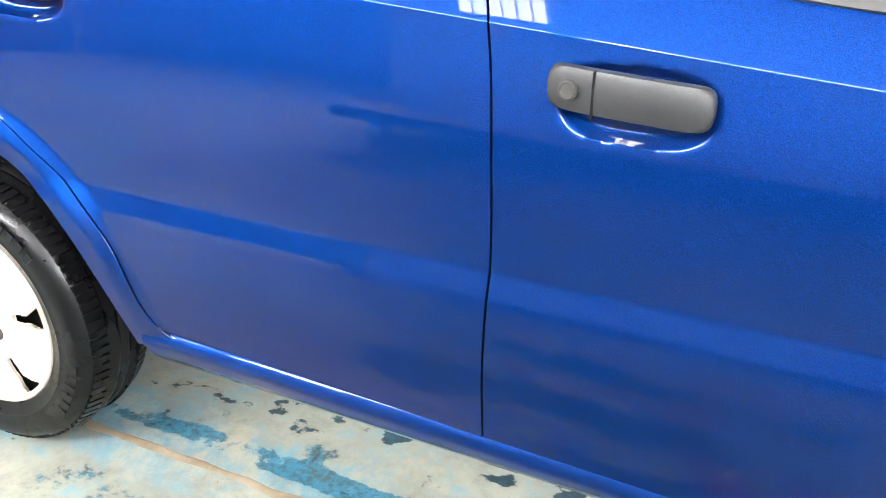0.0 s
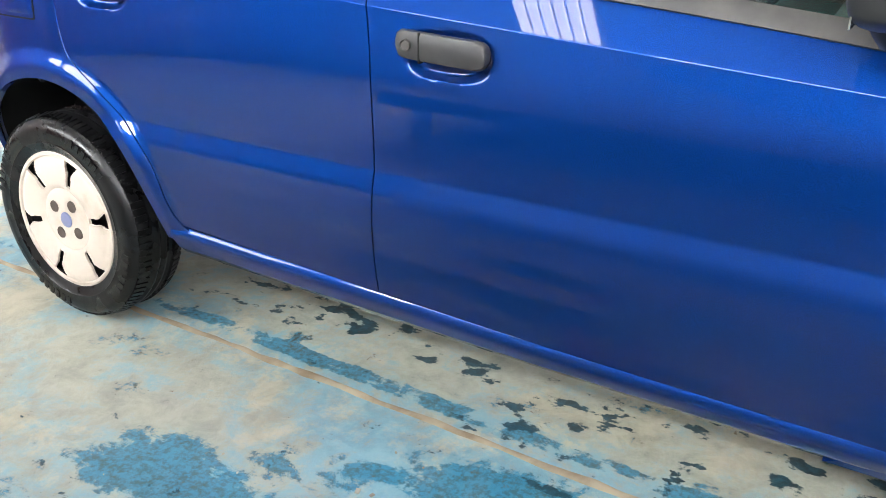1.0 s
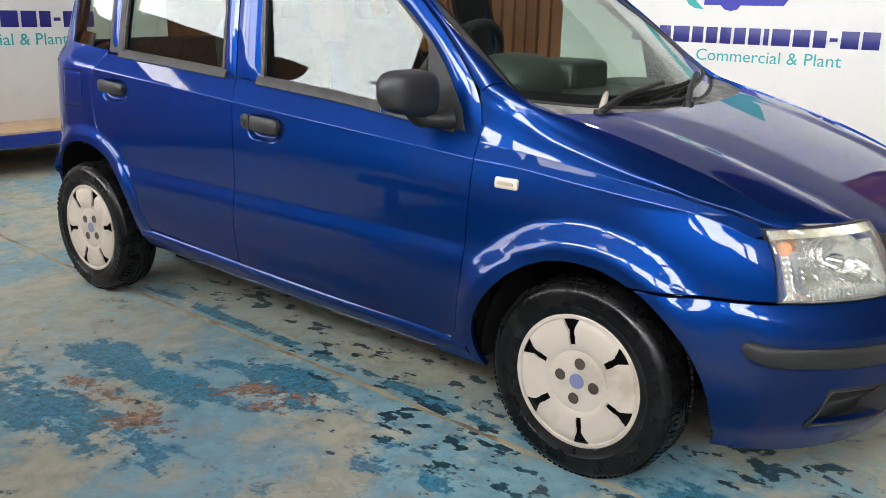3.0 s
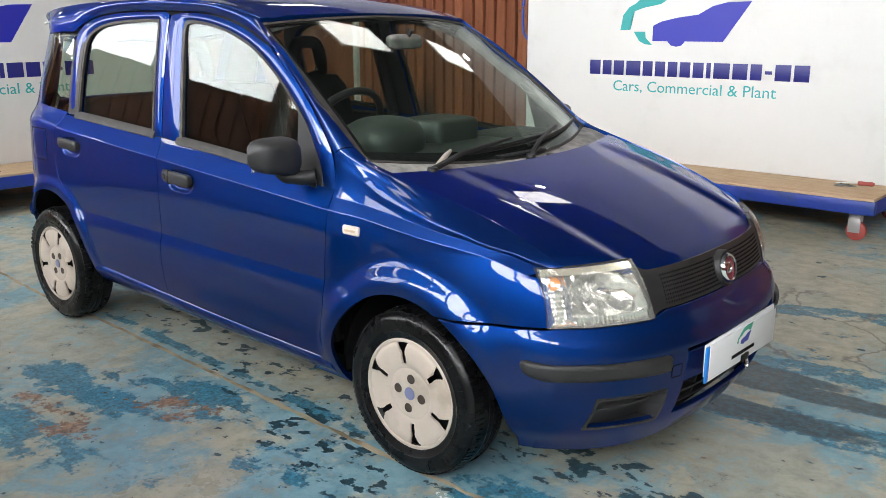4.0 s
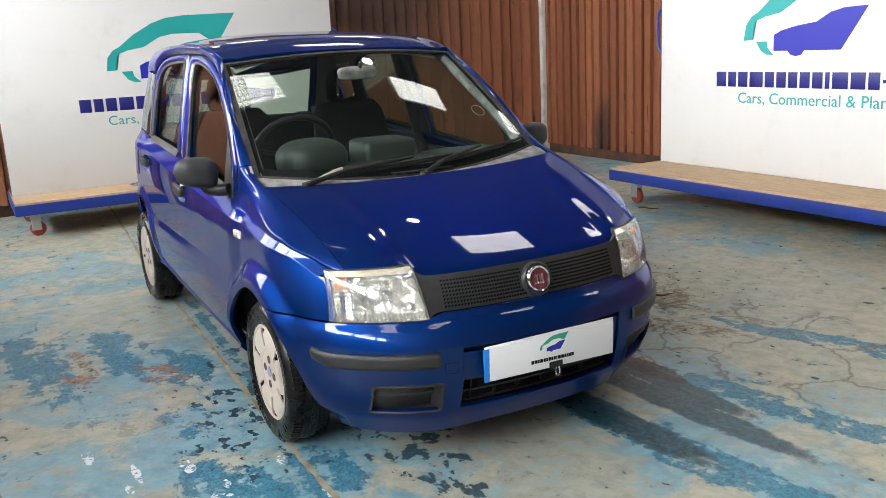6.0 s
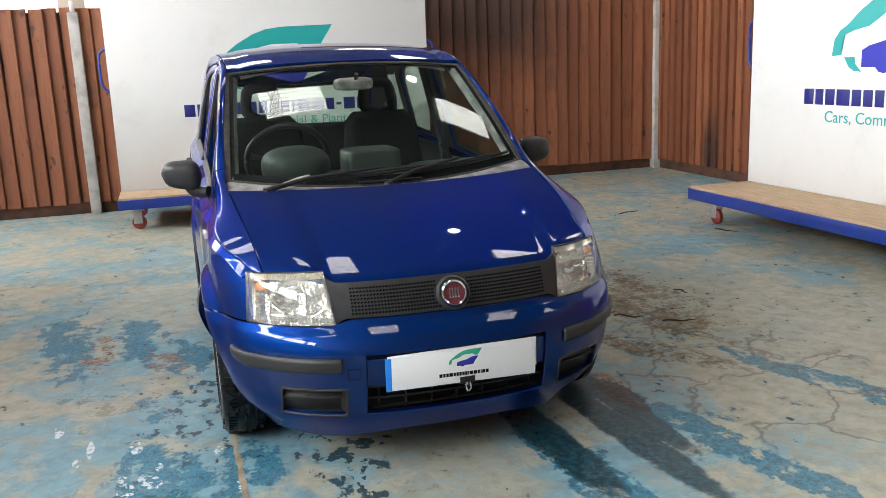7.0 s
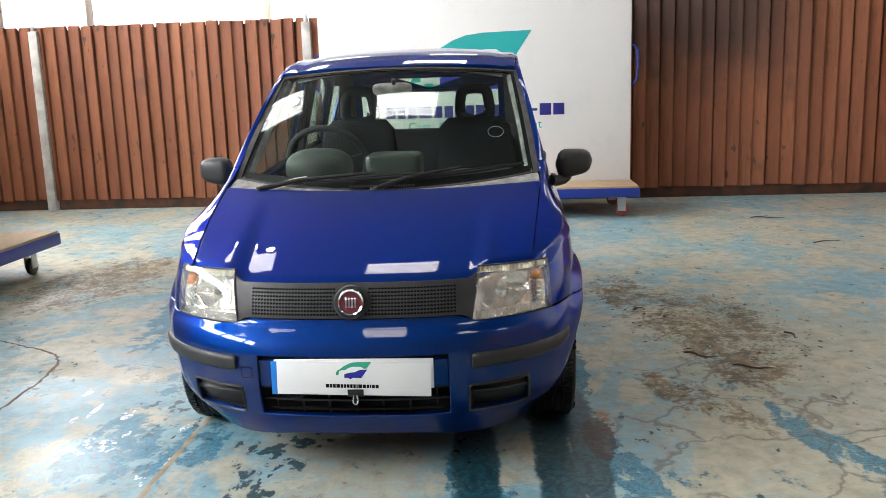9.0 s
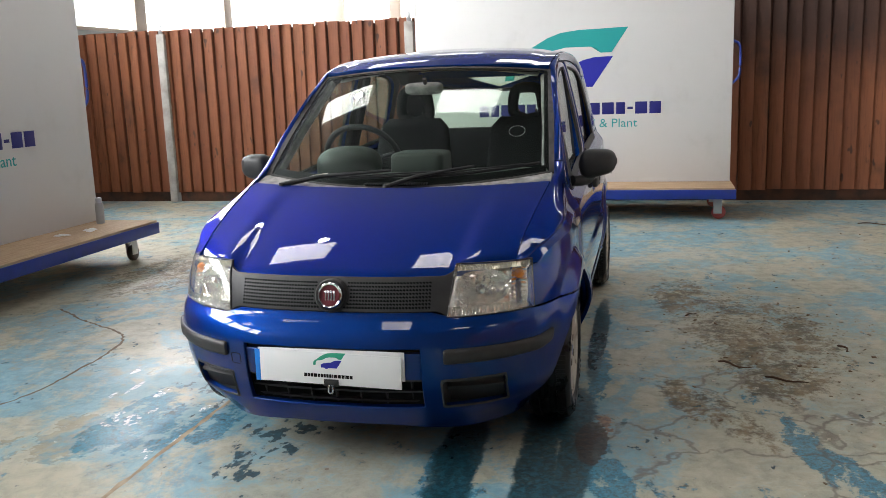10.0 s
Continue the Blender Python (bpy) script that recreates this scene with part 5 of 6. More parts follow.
grids = [[tail_row(z, -1, 1, 25) for z in np.linspace(0.45, 1.0, 10)], [tail_row(z, -1, -0.88, 5) for z in np.linspace(1.0, 1.36, 8)],
         [tail_row(z, 0.88, 1, 5) for z in np.linspace(1.0, 1.36, 8)], [tail_row(z, -1, 1, 25) for z in (1.36, 1.385, 1.41)]]
tg = sheet("tailgate", grids, paint, car, Vector((-1, 0, 0)), 0.02, "blue tailgate")
rg = sheet("rear_window", [[tail_row(z, -0.88, 0.88, 20) for z in np.linspace(1.0, 1.36, 8)]], glass, tg, Vector((-1, 0, 0)), 0.004, "", 0)
rg.visible_shadow = False
for s in RIGHT_LEFT:
    rows = [[S(tail_x(z) + x, z, s, 0.004) for x in np.linspace(0.10, 0.155, 6)] for z in np.linspace(0.62, 1.02, 9)]
    sheet("tail_lamp", [rows], badge_red, car, Vector((-1, s, 0)), 0.01, "tall dark red tail lamp")
    rows = []
    for z in np.linspace(0.985, 1.335, 12):
        x0, x1 = lerp(-0.139, -0.172, (z - 1.0) / 0.33), tail_x(z) + 0.14
        rows.append([S(lerp(x0, x1, k / 16), z, s) for k in range(17)])
    sheet("rear_pillar", [rows], paint, car, Vector((-0.3, s, 0)), 0.015, "blue rear pillar")
rows = []
for z in np.linspace(0.22, 0.56, 12):
    x0 = WR[0] - math.sqrt(AR ** 2 - (min(z, 0.483) - WR[1]) ** 2)
    x0 = lerp(x0, -0.36, min(1.0, max(0.0, (z - 0.483) / 0.062)))
    half = side_y(-0.50, z)
    a = [S(lerp(x0, -0.50, (k / 11) ** 0.8), z, -1, 0.004) for k in range(12)]
    b = [Vector((p.x, -p.y, p.z)) for p in reversed(a)]
    rows.append(a + [Vector((-0.56 + 0.06 * abs(w) ** 3, half * w, z)) for w in np.linspace(-0.95, 0.95, 12)] + b)
sheet("rear_bumper", [rows], paint, car, Vector((-1, 0, 0)), 0.012, "blue rear bumper")

# front bumper, with openings for the intake and the side recesses
ZS = [0.135, 0.155, 0.178, 0.195, 0.215, 0.235, 0.252, 0.285, 0.32, 0.35, 0.375, 0.40, 0.425, 0.445, 0.466, 0.485, 0.505, 0.52, 0.533, 0.545, 0.555]
YS = [0.0, 0.05, 0.1, 0.15, 0.2, 0.25, 0.285, 0.315, 0.33, 0.345, 0.38, 0.42, 0.46, 0.50, 0.54, 0.575, 0.60, 0.625, 0.65]


def arch_x(z):
    return WF[0] + math.sqrt(max(0.0, AF ** 2 - (z - WF[1]) ** 2))


def bumper_top(y):
    """Height of the bumper's upper edge: under the lamps and the grille."""
    return 0.557 + 0.020 * (1 - sstep(0.36, 0.40, abs(y)))


def bumper_rows():
    rows = []
    for z in ZS:
        half = []
        tuck = min(1.0, side_b(2.4, z) / side_b(2.4, 0.252))
        for y in YS:
            y *= tuck
            zz = lerp(z, z + bumper_top(y) - 0.555, sstep(0.50, 0.555, z))
            zz += 0.035 * (1 - sstep(0.15, 0.45, y)) * max(0.0, 0.235 - z) / 0.10
            half.append(FP(y, zz))
        xa = arch_x(z) + 0.002
        ye = side_y(xa, z)
        q0 = math.asin(min(1, (0.65 * tuck / side_b(2.4, z)) ** (AP / 2)))
        xe = xa
        c1 = (xe - (front_x(z) - AN)) / AN
        q1 = math.acos(max(-1, min(1, c1))) if c1 > 0 else math.pi / 2
        for k in range(1, 13):
            q = lerp(q0, q1, k / 12)
            x = front_x(z) - AN + AN * math.cos(q)
            half.append(Vector((x, side_y(x, z), z)))
        rows.append([Vector((p.x, -p.y, p.z)) for p in reversed(half[1:])] + half)
    return rows


B = bumper_rows()


def bumper_hole(j, i):
    z = (ZS[j] + ZS[j + 1]) / 2
    y = abs((B[j][i].y + B[j][i + 1].y) / 2)
    if 0.252 < z < 0.466 and y < 0.315:
        return True
    return 0.252 < z < 0.35 and 0.38 < y < 0.575


bumper = sheet("front_bumper", [B], paint, car, Vector((1, 0, 0)), 0.018, "blue front bumper with dark grey rubbing strips", 0.003, bumper_hole)
# intake behind the plate
part("intake_back", box((2.93, -0.33, 0.24), (2.945, 0.33, 0.48)), dark, bumper)
bm = bmesh.new()
for z in (0.266, 0.303, 0.345, 0.40, 0.45):
    add_grid(bm, [[FP(lerp(-0.313, 0.313, i / 16), z + dz, o) for i in range(17)] for dz, o in ((-0.004, -0.060), (-0.004, -0.030), (0.004, -0.030), (0.004, -0.060))])
for y in np.linspace(-0.27, 0.27, 7):
    add_grid(bm, [[FP(y + dy, z, o) for z in np.linspace(0.253, 0.465, 8)] for dy, o in ((-0.0025, -0.060), (-0.0025, -0.036), (0.0025, -0.036), (0.0025, -0.060))])
part("intake_grille", bm, black, bumper, "black slatted lower grille")
rows = [[FP(lerp(-0.314, 0.314, i / 24), z, -0.010) for i in range(25)] for z in (0.354, 0.38, 0.41, 0.435, 0.449)]
sheet("plate_panel", [rows], paint, bumper, Vector((1, 0, 0)), 0.02, "blue panel behind the number plate", 0.003)
for s in RIGHT_LEFT:
    def rec_pt(u, v, off):
        y = lerp(0.379, 0.576, u)
        return FP(s * y, lerp(0.2515, 0.3505, v), off)

    def hollow(u, v):
        rim_u, rim_v = min(1.0, 24 * min(u, 1 - u)), min(1.0, 20 * min(v, 1 - v))
        ledge = 0.018 * sstep(0.50, 0.56, v) * (1 - sstep(0.62, 0.80, v))
        return 0.002 - rim_u * rim_v * (lerp(0.060, 0.026, u) - ledge)
    rows = [[rec_pt(i / 24, j / 20, hollow(i / 24, j / 20)) for i in range(25)] for j in range(21)]
    rec = sheet("lower_recess", [rows], rubbing, bumper, Vector((1, s * 0.4, 0)), 0.006, "dark grey blanked recess", 0)
    ring = [rec_pt(u, v, 0.002) for u, v in even([(0.0, 0.1), (0.03, 0.0), (0.97, 0.0), (1.0, 0.1), (1.0, 0.9), (0.97, 1.0), (0.03, 1.0), (0.0, 0.9), (0.0, 0.1)], 60)[:-1]]
    part("recess_frame", tube(ring, 0.0032, 8, True), rubbing, rec)
    rows = []
    ys = [0.389, 0.3905, 0.394, 0.40] + [lerp(0.40, 0.66, k / 18) for k in range(1, 19)]
    for dz, o in ((-1.0, -0.002), (-0.96, 0.006), (-0.75, 0.012), (-0.4, 0.014), (0, 0.0145), (0.4, 0.014), (0.75, 0.012), (0.96, 0.006), (1.0, -0.002)):
        row = []
        for k, y in enumerate(ys):
            z = 0.437 + 0.026 * dz * (0.72, 0.86, 0.95, 1)[min(k, 3)]
            row.append(FP(s * y, z, 0.002 + o * (0.2, 0.6, 0.9, 1)[min(k, 3)]))
        for q in np.linspace(0, 1, 12)[1:]:
            z = 0.437 + 0.022 * q * q + 0.026 * dz * (1 - 0.35 * q ** 3 - 0.45 * sstep(0.93, 1.0, q))
            x = lerp(FP(0.66, 0.437).x, 2.700, q)
            oo = o * (1 - 0.8 * sstep(0.85, 1.0, q))
            row.append(Vector((x + 0.3 * oo, s * (side_y(x, z) + 0.002 + 0.8 * oo), z)))
        rows.append(row)
    rs = sheet("rubbing_strip", [rows], rubbing, bumper, Vector((1, s, 0)), 0.006, "dark grey bumper rubbing strip", 0.002)


ring = [FP(-0.355 + 0.019 * u, 0.405 + 0.019 * v, 0.0008) for u, v in even([(-1, -0.8), (-0.8, -1), (0.8, -1), (1, -0.8), (1, 0.8), (0.8, 1), (-0.8, 1), (-1, 0.8), (-1, -0.8)], 40)[:-1]]
part("tow_cover_seam", tube(ring, 0.0011, 6, True), dark, bumper)

# number plates: a white cover plate over the true one
pl = part("number_plate", box((3.023, -0.252, 0.362), (3.028, 0.268, 0.461), 0.001), white_plate, car, "white number plate mostly hidden behind a cover plate")
pose_plate = pose(3.034, -0.002, 0.398, 0, 0, 90)
bm = box((-0.240, -0.004, -0.056), (0.262, 0.0, 0.056), 0.0012)
bmesh.ops.transform(bm, matrix=pose_plate @ pose(0, 0, 0, 0, 1.3, 0), verts=bm.verts[:])
cover = part("cover_plate", bm, white_plate, pl, "plain white trade cover plate with a small emblem")
bm = box((-0.259, -0.002, -0.052), (-0.236, 0.004, 0.058), 0.001)
bmesh.ops.transform(bm, matrix=pose_plate, verts=bm.verts[:])
part("blue_strip", bm, plate_blue, pl, "blue plate edge")
K = 0.098
em = pose_plate @ pose(0.012, -0.004, -0.118, 0, 1.0, 0) @ Matrix.Diagonal((K, 1, K, 1))
part("plate_emblem", plate_poly(TEAL_OUT, 0.0008, em), green_vinyl, cover)
part("plate_emblem_car", plate_poly(NAVY_CAR, 0.0008, em), royal, cover)
bm = bmesh.new()
x = -0.080
for w in (0.011, 0.008, 0.009, 0.012, 0.008, 0.008, 0.008, 0.008, 0.008, 0.004, 0.012, 0.011, 0.008, 0.004, 0.010, 0.010):
    add_box(bm, (x, -0.0048, -0.031), (x + w, -0.004, -0.019))
    x += w + 0.0022
bmesh.ops.transform(bm, matrix=pose_plate @ pose(0.0, 0, 0, 0, 1.3, 0), verts=bm.verts[:])
part("plate_name_bars", bm, dark, cover)
bm = bmesh.new()
add_box(bm, (3.038, -0.012, 0.338), (3.044, 0.040, 0.362), 0.002)
part("clip", bm, black, pl, "black cover-plate clip")
part("clip_buckle", tube(smooth_curve([(3.046, 0.008, 0.345), (3.049, 0.006, 0.325), (3.048, 0.014, 0.315), (3.049, 0.022, 0.325), (3.046, 0.020, 0.345)], 14), 0.0035, 8), chrome, pl)

# grille between the lamps
rows = []
for j in range(7):
    v = j / 6
    row = []
    for i in range(45):
        y = lerp(-1, 1, i / 44) * lerp(0.393, 0.420, v)
        row.append(FP(y, lerp(bumper_top(y) + 0.001, 0.691 + 0.024 * sstep(0.375, 0.43, abs(y)), v), -0.003))
    rows.append(row)
gr = sheet("grille", [rows], rubbing, car, Vector((1, 0, 0)), 0.012, "dark grey perforated grille panel", 0.002)
bm = bmesh.new()
for r in range(8):
    z = 0.592 + r * 0.0112
    for k in range(64):
        y = -0.3355 + k * 0.01065
        if math.hypot(y, z - 0.632) < 0.062:
            continue
        p = FP(y, z, -0.003)
        vs = [bm.verts.new((p.x + 0.0006, y + 0.0047 * math.cos(q), z + 0.0047 * math.sin(q))) for q in np.linspace(0, 2 * math.pi, 8, endpoint=False)]
        bm.faces.new(vs)
tagged(part("perforation", bm, dark, gr), kind="stuff")
bd = part("badge", lathe([(0.0001, 0.012), (0.030, 0.012), (0.0305, 0.014)], 32, 'X'), badge_red, gr, "round red and chrome badge")
bd.matrix_basis = pose(2.957, 0, 0.630, 0, -14, 0) @ Matrix.Scale(1.18, 4)
ring = lathe([(0.030, 0.008), (0.031, 0.017), (0.035, 0.019), (0.039, 0.014), (0.0395, 0.0)], 40, 'X')
part("badge_ring", ring, chrome, bd)
part("badge_housing", lathe([(0.039, 0.006), (0.045, 0.010), (0.049, 0.004), (0.050, -0.01)], 40, 'X'), rubbing, bd)
bm = bmesh.new()
for k in (-0.0125, -0.004, 0.0045, 0.013):
    add_box(bm, (0.012, k - 0.0022, -0.014), (0.0142, k + 0.0022, 0.014), 0.0005)
part("badge_bars", bm, chrome, bd)

# headlamps
for s in RIGHT_LEFT:
    def lamp_pt(u, v, off=0.0):
        """u from the inner to the outer edge, v from the lower to the upper edge."""
        zl, zt = 0.5595, lerp(0.725, 0.716, u)
        z = lerp(zl, zt, v)
        y = lerp(lerp(0.393, 0.660, u), lerp(0.413, 0.648, u), v)
        p = FP(y, z)
        n = Vector((0.8, 0.5 * u, 0.1)).normalized()
        p = p + n * off
        return Vector((p.x, s * p.y, p.z))

    def bowed(u, v):
        return 0.004 + 0.010 * (1 - (2 * u - 1) ** 4) * (1 - (2 * v - 1) ** 4)
    hl = sheet("headlamp", [[[lamp_pt(i / 20, j / 12, bowed(i / 20, j / 12)) for i in range(21)] for j in range(13)]], lens_mat, car, Vector((1, s * 0.5, 0)), 0.004, "large clear headlamp with amber corner bulb", 0.001)
    hl.visible_shadow = False

    def deep(u, v):
        """Depth of the reflector behind the lens: a main bowl, a side cell and a lower fluted band."""
        d = -0.012 - 0.022 * min(1, 14 * u * (1 - u)) * min(1, 14 * v * (1 - v))
        q = ((u - 0.40) / 0.36) ** 2 + ((v - 0.50) / 0.36) ** 2
        if q < 1:
            d -= 0.055 * (1 - q) ** 0.8
        if u > 0.77:
            d -= 0.020 * sstep(0.77, 0.79, u) * (1 - sstep(0.96, 1.0, u)) * sstep(0.02, 0.10, v) * (1 - ((v - 0.45) / 0.8) ** 2)
            d += 0.0020 * math.sin(v * 70)
        d += 0.010 * math.exp(-((u - 0.775) / 0.012) ** 2)
        if v < 0.16 and u < 0.77:
            d = -0.018 + 0.0025 * math.sin(u * 150)
        d += 0.0012 * math.sin(u * 60) * (v > 0.16)
        return d
    sheet("reflector", [[[lamp_pt(i / 120, j / 48, deep(i / 120, j / 48)) for i in range(121)] for j in range(49)]], chrome_soft, hl, Vector((1, s * 0.5, 0)), 0, "silver reflector bowl", 0, sharp=70)
    sheet("lamp_rim", [[[lamp_pt(u, v, o) for u, v in ([(k / 20, 0) for k in range(21)] + [(1, k / 10) for k in range(1, 11)] + [(1 - k / 20, 1) for k in range(1, 21)] + [(0, 1 - k / 10) for k in range(1, 11)])] for o in (0.002, -0.015)]], rubbing, hl, lambda p: Vector((0, 0, 1)), 0.002, "", 0)
    flutes = []
    for j in range(7):
        flutes.append([lamp_pt(0.02 + 0.96 * i / 90, 0.87 + 0.11 * j / 6, -0.006 + 0.0025 * (i % 2)) for i in range(91)])
    sheet("fluted_strip", [flutes], flute_mat, hl, Vector((1, s * 0.5, 0)), 0, "fluted upper strip", 0)
    c = lamp_pt(0.40, 0.50, -0.070)
    bm = lathe([(0.0001, 0.045), (0.018, 0.04), (0.024, 0.02), (0.02, 0.0)], 20, 'X')
    bmesh.ops.translate(bm, vec=c, verts=bm.verts[:])
    part("bulb_shield", bm, chrome, hl)
    c = lamp_pt(0.87, 0.72, -0.028)
    bm = bmesh.new()
    bmesh.ops.create_uvsphere(bm, u_segments=16, v_segments=10, radius=0.018)
    bmesh.ops.translate(bm, vec=c, verts=bm.verts[:])
    part("amber_bulb", bm, amber, hl, "amber indicator bulb")

# cowl and wipers
rows = []
for j in range(7):
    v = j / 6
    row = []
    for i in range(-24, 25):
        t = i / 24
        a = ws_low(t) + Vector((-0.01, 0, 0.002))
        b = Vector((2.238 - 0.10 * abs(t) ** 2.2, 0.647 * t, 0.889 + 0.026 * t * t))
        p = a.lerp(b, v)
        p.z += 0.006 * math.sin(math.pi * v) - 0.004 * v
        row.append(p)
    rows.append(row)
cowl = sheet("cowl", [rows], cowl_mat, car, Vector((0.3, 0, 1)), 0.01, "faded grey cowl panel below the windscreen", 0.001)
bm = bmesh.new()
for k in range(26):
    y = -0.13 + k * 0.0105
    add_box(bm, (2.15, y, 0.912), (2.185, y + 0.005, 0.919))
part("cowl_vents", bm, black, cowl)
for y in (-0.22, 0.12):
    bm = bmesh.new()
    add_box(bm, (-0.012, -0.014, 0), (0.014, 0.014, 0.012), 0.004)
    bmesh.ops.translate(bm, vec=(2.215, y, 0.893), verts=bm.verts[:])
    part("washer_jet", bm, black, cowl)


def wiper(piv, tip_a, tip_b, label):
    """An arm from its pivot to the middle of a blade that lies on the glass."""
    o = part("wiper", lathe([(0.0001, 0.028), (0.016, 0.026), (0.020, 0.0)], 16, 'Z'), black, car, label)
    o.location = piv
    inv = Matrix.Translation(-Vector(piv))
    A, Bt = screen_pt(*tip_a, 0.016), screen_pt(*tip_b, 0.016)
    mid = A.lerp(Bt, 0.5)
    bm = tube([inv @ Vector(piv) + Vector((0, 0, 0.018)), inv @ (Vector(piv).lerp(mid, 0.35) + Vector((0, 0, 0.03))), inv @ (mid + Vector((0.01, 0, 0.016)))], [0.011, 0.009, 0.006], 8)
    part("wiper_arm", bm, black, o)
    pts = [screen_pt(lerp(tip_a[0], tip_b[0], k / 14), lerp(tip_a[1], tip_b[1], k / 14), 0.012) for k in range(15)]
    part("blade", tube([inv @ p for p in pts], 0.0065, 8), black, o)
    pts = [screen_pt(lerp(tip_a[0], tip_b[0], lerp(0.12, 0.88, k / 10)), lerp(tip_a[1], tip_b[1], lerp(0.12, 0.88, k / 10)), 0.020 + 0.007 * math.sin(math.pi * k / 10)) for k in range(11)]
    part("blade_bridge", tube([inv @ p for p in pts], 0.004, 6), black, o)


wiper((2.185, -0.50, 0.900), (-0.42, 0.045), (0.35, 0.085), "black wiper with worn white arm end")
wiper((2.225, -0.02, 0.893), (0.10, 0.055), (0.92, 0.075), "black windscreen wiper")
bm = tube([(2.180, -0.485, 0.915), (2.155, -0.43, 0.928), (2.125, -0.365, 0.944), (2.105, -0.32, 0.952)], [0.007, 0.010, 0.009, 0.006], 10)
part("bare_arm_end", bm, cap_mat, cowl, "paint-worn pale wiper arm end")

# underside and bay walls, kept clear of the wheels
bm = bmesh.new()
add_box(bm, (-0.42, -0.42, 0.19), (2.86, 0.42, 0.24))
add_box(bm, (0.42, -0.63, 0.20), (1.93, 0.63, 0.25))
add_box(bm, (2.02, -0.43, 0.24), (2.80, 0.43, 0.66))
add_box(bm, (1.93, -0.67, 0.22), (1.97, 0.67, 0.80))
add_box(bm, (-0.40, -0.43, 0.24), (0.36, 0.43, 0.62))
part("underbody", bm, dark, car)
part("bay_roof", box((2.0, -0.56, 0.655), (2.70, 0.56, 0.675)), dark, car)

# cabin
rows = []
for j, (x, z) in enumerate(((2.06, 0.90), (1.98, 0.925), (1.86, 0.935), (1.75, 0.925), (1.68, 0.88), (1.66, 0.78), (1.68, 0.55))):
    rows.append([(x - 0.02 * (1 - (i / 10) ** 2) * (j > 2), 0.655 * i / 10, z - 0.02 * (abs(i) / 10) ** 2) for i in range(-10, 11)])
dash = sheet("dashboard", [rows], dash_mat, car, Vector((-0.5, 0, 1)), 0.02, "grey-green dashboard", 0.004)


def pad(name, c, r, p=0.5, mat=dash_mat, parent=dash, label=""):
    """A soft block: a rounded box about c with half sizes r."""
    bm = bmesh.new()
    rows = []
    for j in range(17):
        th = -math.pi / 2 + math.pi * j / 16
        row = []
        for i in range(32):
            ph = 2 * math.pi * i / 32
            f = lambda q: math.copysign(abs(q) ** p, q)
            row.append((c[0] + r[0] * f(math.cos(th)) * f(math.cos(ph)), c[1] + r[1] * f(math.cos(th)) * f(math.sin(ph)), c[2] + r[2] * f(math.sin(th))))
        rows.append(row)
    add_grid(bm, rows, closed=True)
    bmesh.ops.remove_doubles(bm, verts=bm.verts[:], dist=1e-5)
    bmesh.ops.recalc_face_normals(bm, faces=bm.faces[:])
    return part(name, bm, mat, parent, label, 80)


pad("instrument_hood", (1.80, -0.33, 0.962), (0.13, 0.150, 0.088), 0.8)
pad("centre_console", (1.77, 0.01, 0.955), (0.105, 0.125, 0.066), 0.28)
pad("passenger_pad", (1.82, 0.39, 0.905), (0.12, 0.21, 0.035), 0.5)

sw = part("steering_wheel", tube([(0.0, 0.185 * math.cos(a), 0.185 * math.sin(a)) for a in np.linspace(0, 2 * math.pi, 40, endpoint=False)], 0.0145, 10, True), black, car, "black three-spoke steering wheel")
sw.matrix_basis = pose(1.58, -0.335, 0.972, 0, 30, 0)
pad("wheel_boss", (0.03, 0, -0.01), (0.03, 0.075, 0.06), 0.6, black, sw)
for a in (10, 170, 270):
    part("spoke", tube([(0.03, 0.05 * math.cos(radians(a)), 0.05 * math.sin(radians(a))), (0.0, 0.18 * math.cos(radians(a)), 0.18 * math.sin(radians(a)))], 0.012, 8), black, sw)


def seat(y, x=0.92, label="dark cloth front seat with a looped headrest"):
    o = pad("seat", (x + 0.12, y, 0.52), (0.26, 0.24, 0.10), 0.5, fabric, car, label)
    bm = bmesh.new()
    rows = []
    for j in range(13):
        v = j / 12
        z = 0.52 + 0.60 * v
        w = 0.235 * (1 - 0.18 * v ** 3) * (1 if v < 0.97 else 0.8)
        xx = x - 0.14 - 0.16 * v
        rows.append([(xx + 0.055 * math.copysign(abs(math.cos(a)) ** 0.6, math.cos(a)) * (1 + 0.2 * abs(math.sin(a)) ** 4), y + w * math.copysign(abs(math.sin(a)) ** 0.6, math.sin(a)), z) for a in np.linspace(0, 2 * math.pi, 28, endpoint=False)])
    vs = add_grid(bm, rows, closed=True)
    bm.faces.new(vs[-1])
    bmesh.ops.recalc_face_normals(bm, faces=bm.faces[:])
    part("backrest", bm, fabric, o, "", 80)
    pts = smooth_curve([(x - 0.31, y - 0.082, 1.13), (x - 0.315, y - 0.082, 1.21), (x - 0.32, y - 0.062, 1.27), (x - 0.32, y, 1.282), (x - 0.32, y + 0.062, 1.27), (x - 0.315, y + 0.082, 1.21), (x - 0.31, y + 0.082, 1.13), (x - 0.31, y, 1.10)], 40)
    part("headrest", tube(pts, 0.031, 10, True), fabric, o, "open-centre headrest", 80)
    for k in (-0.05, 0.05):
        part("headrest_post", tube([(x - 0.30, y + k, 1.08), (x - 0.31, y + k, 1.16)], 0.007, 8), chrome, o)
    return o


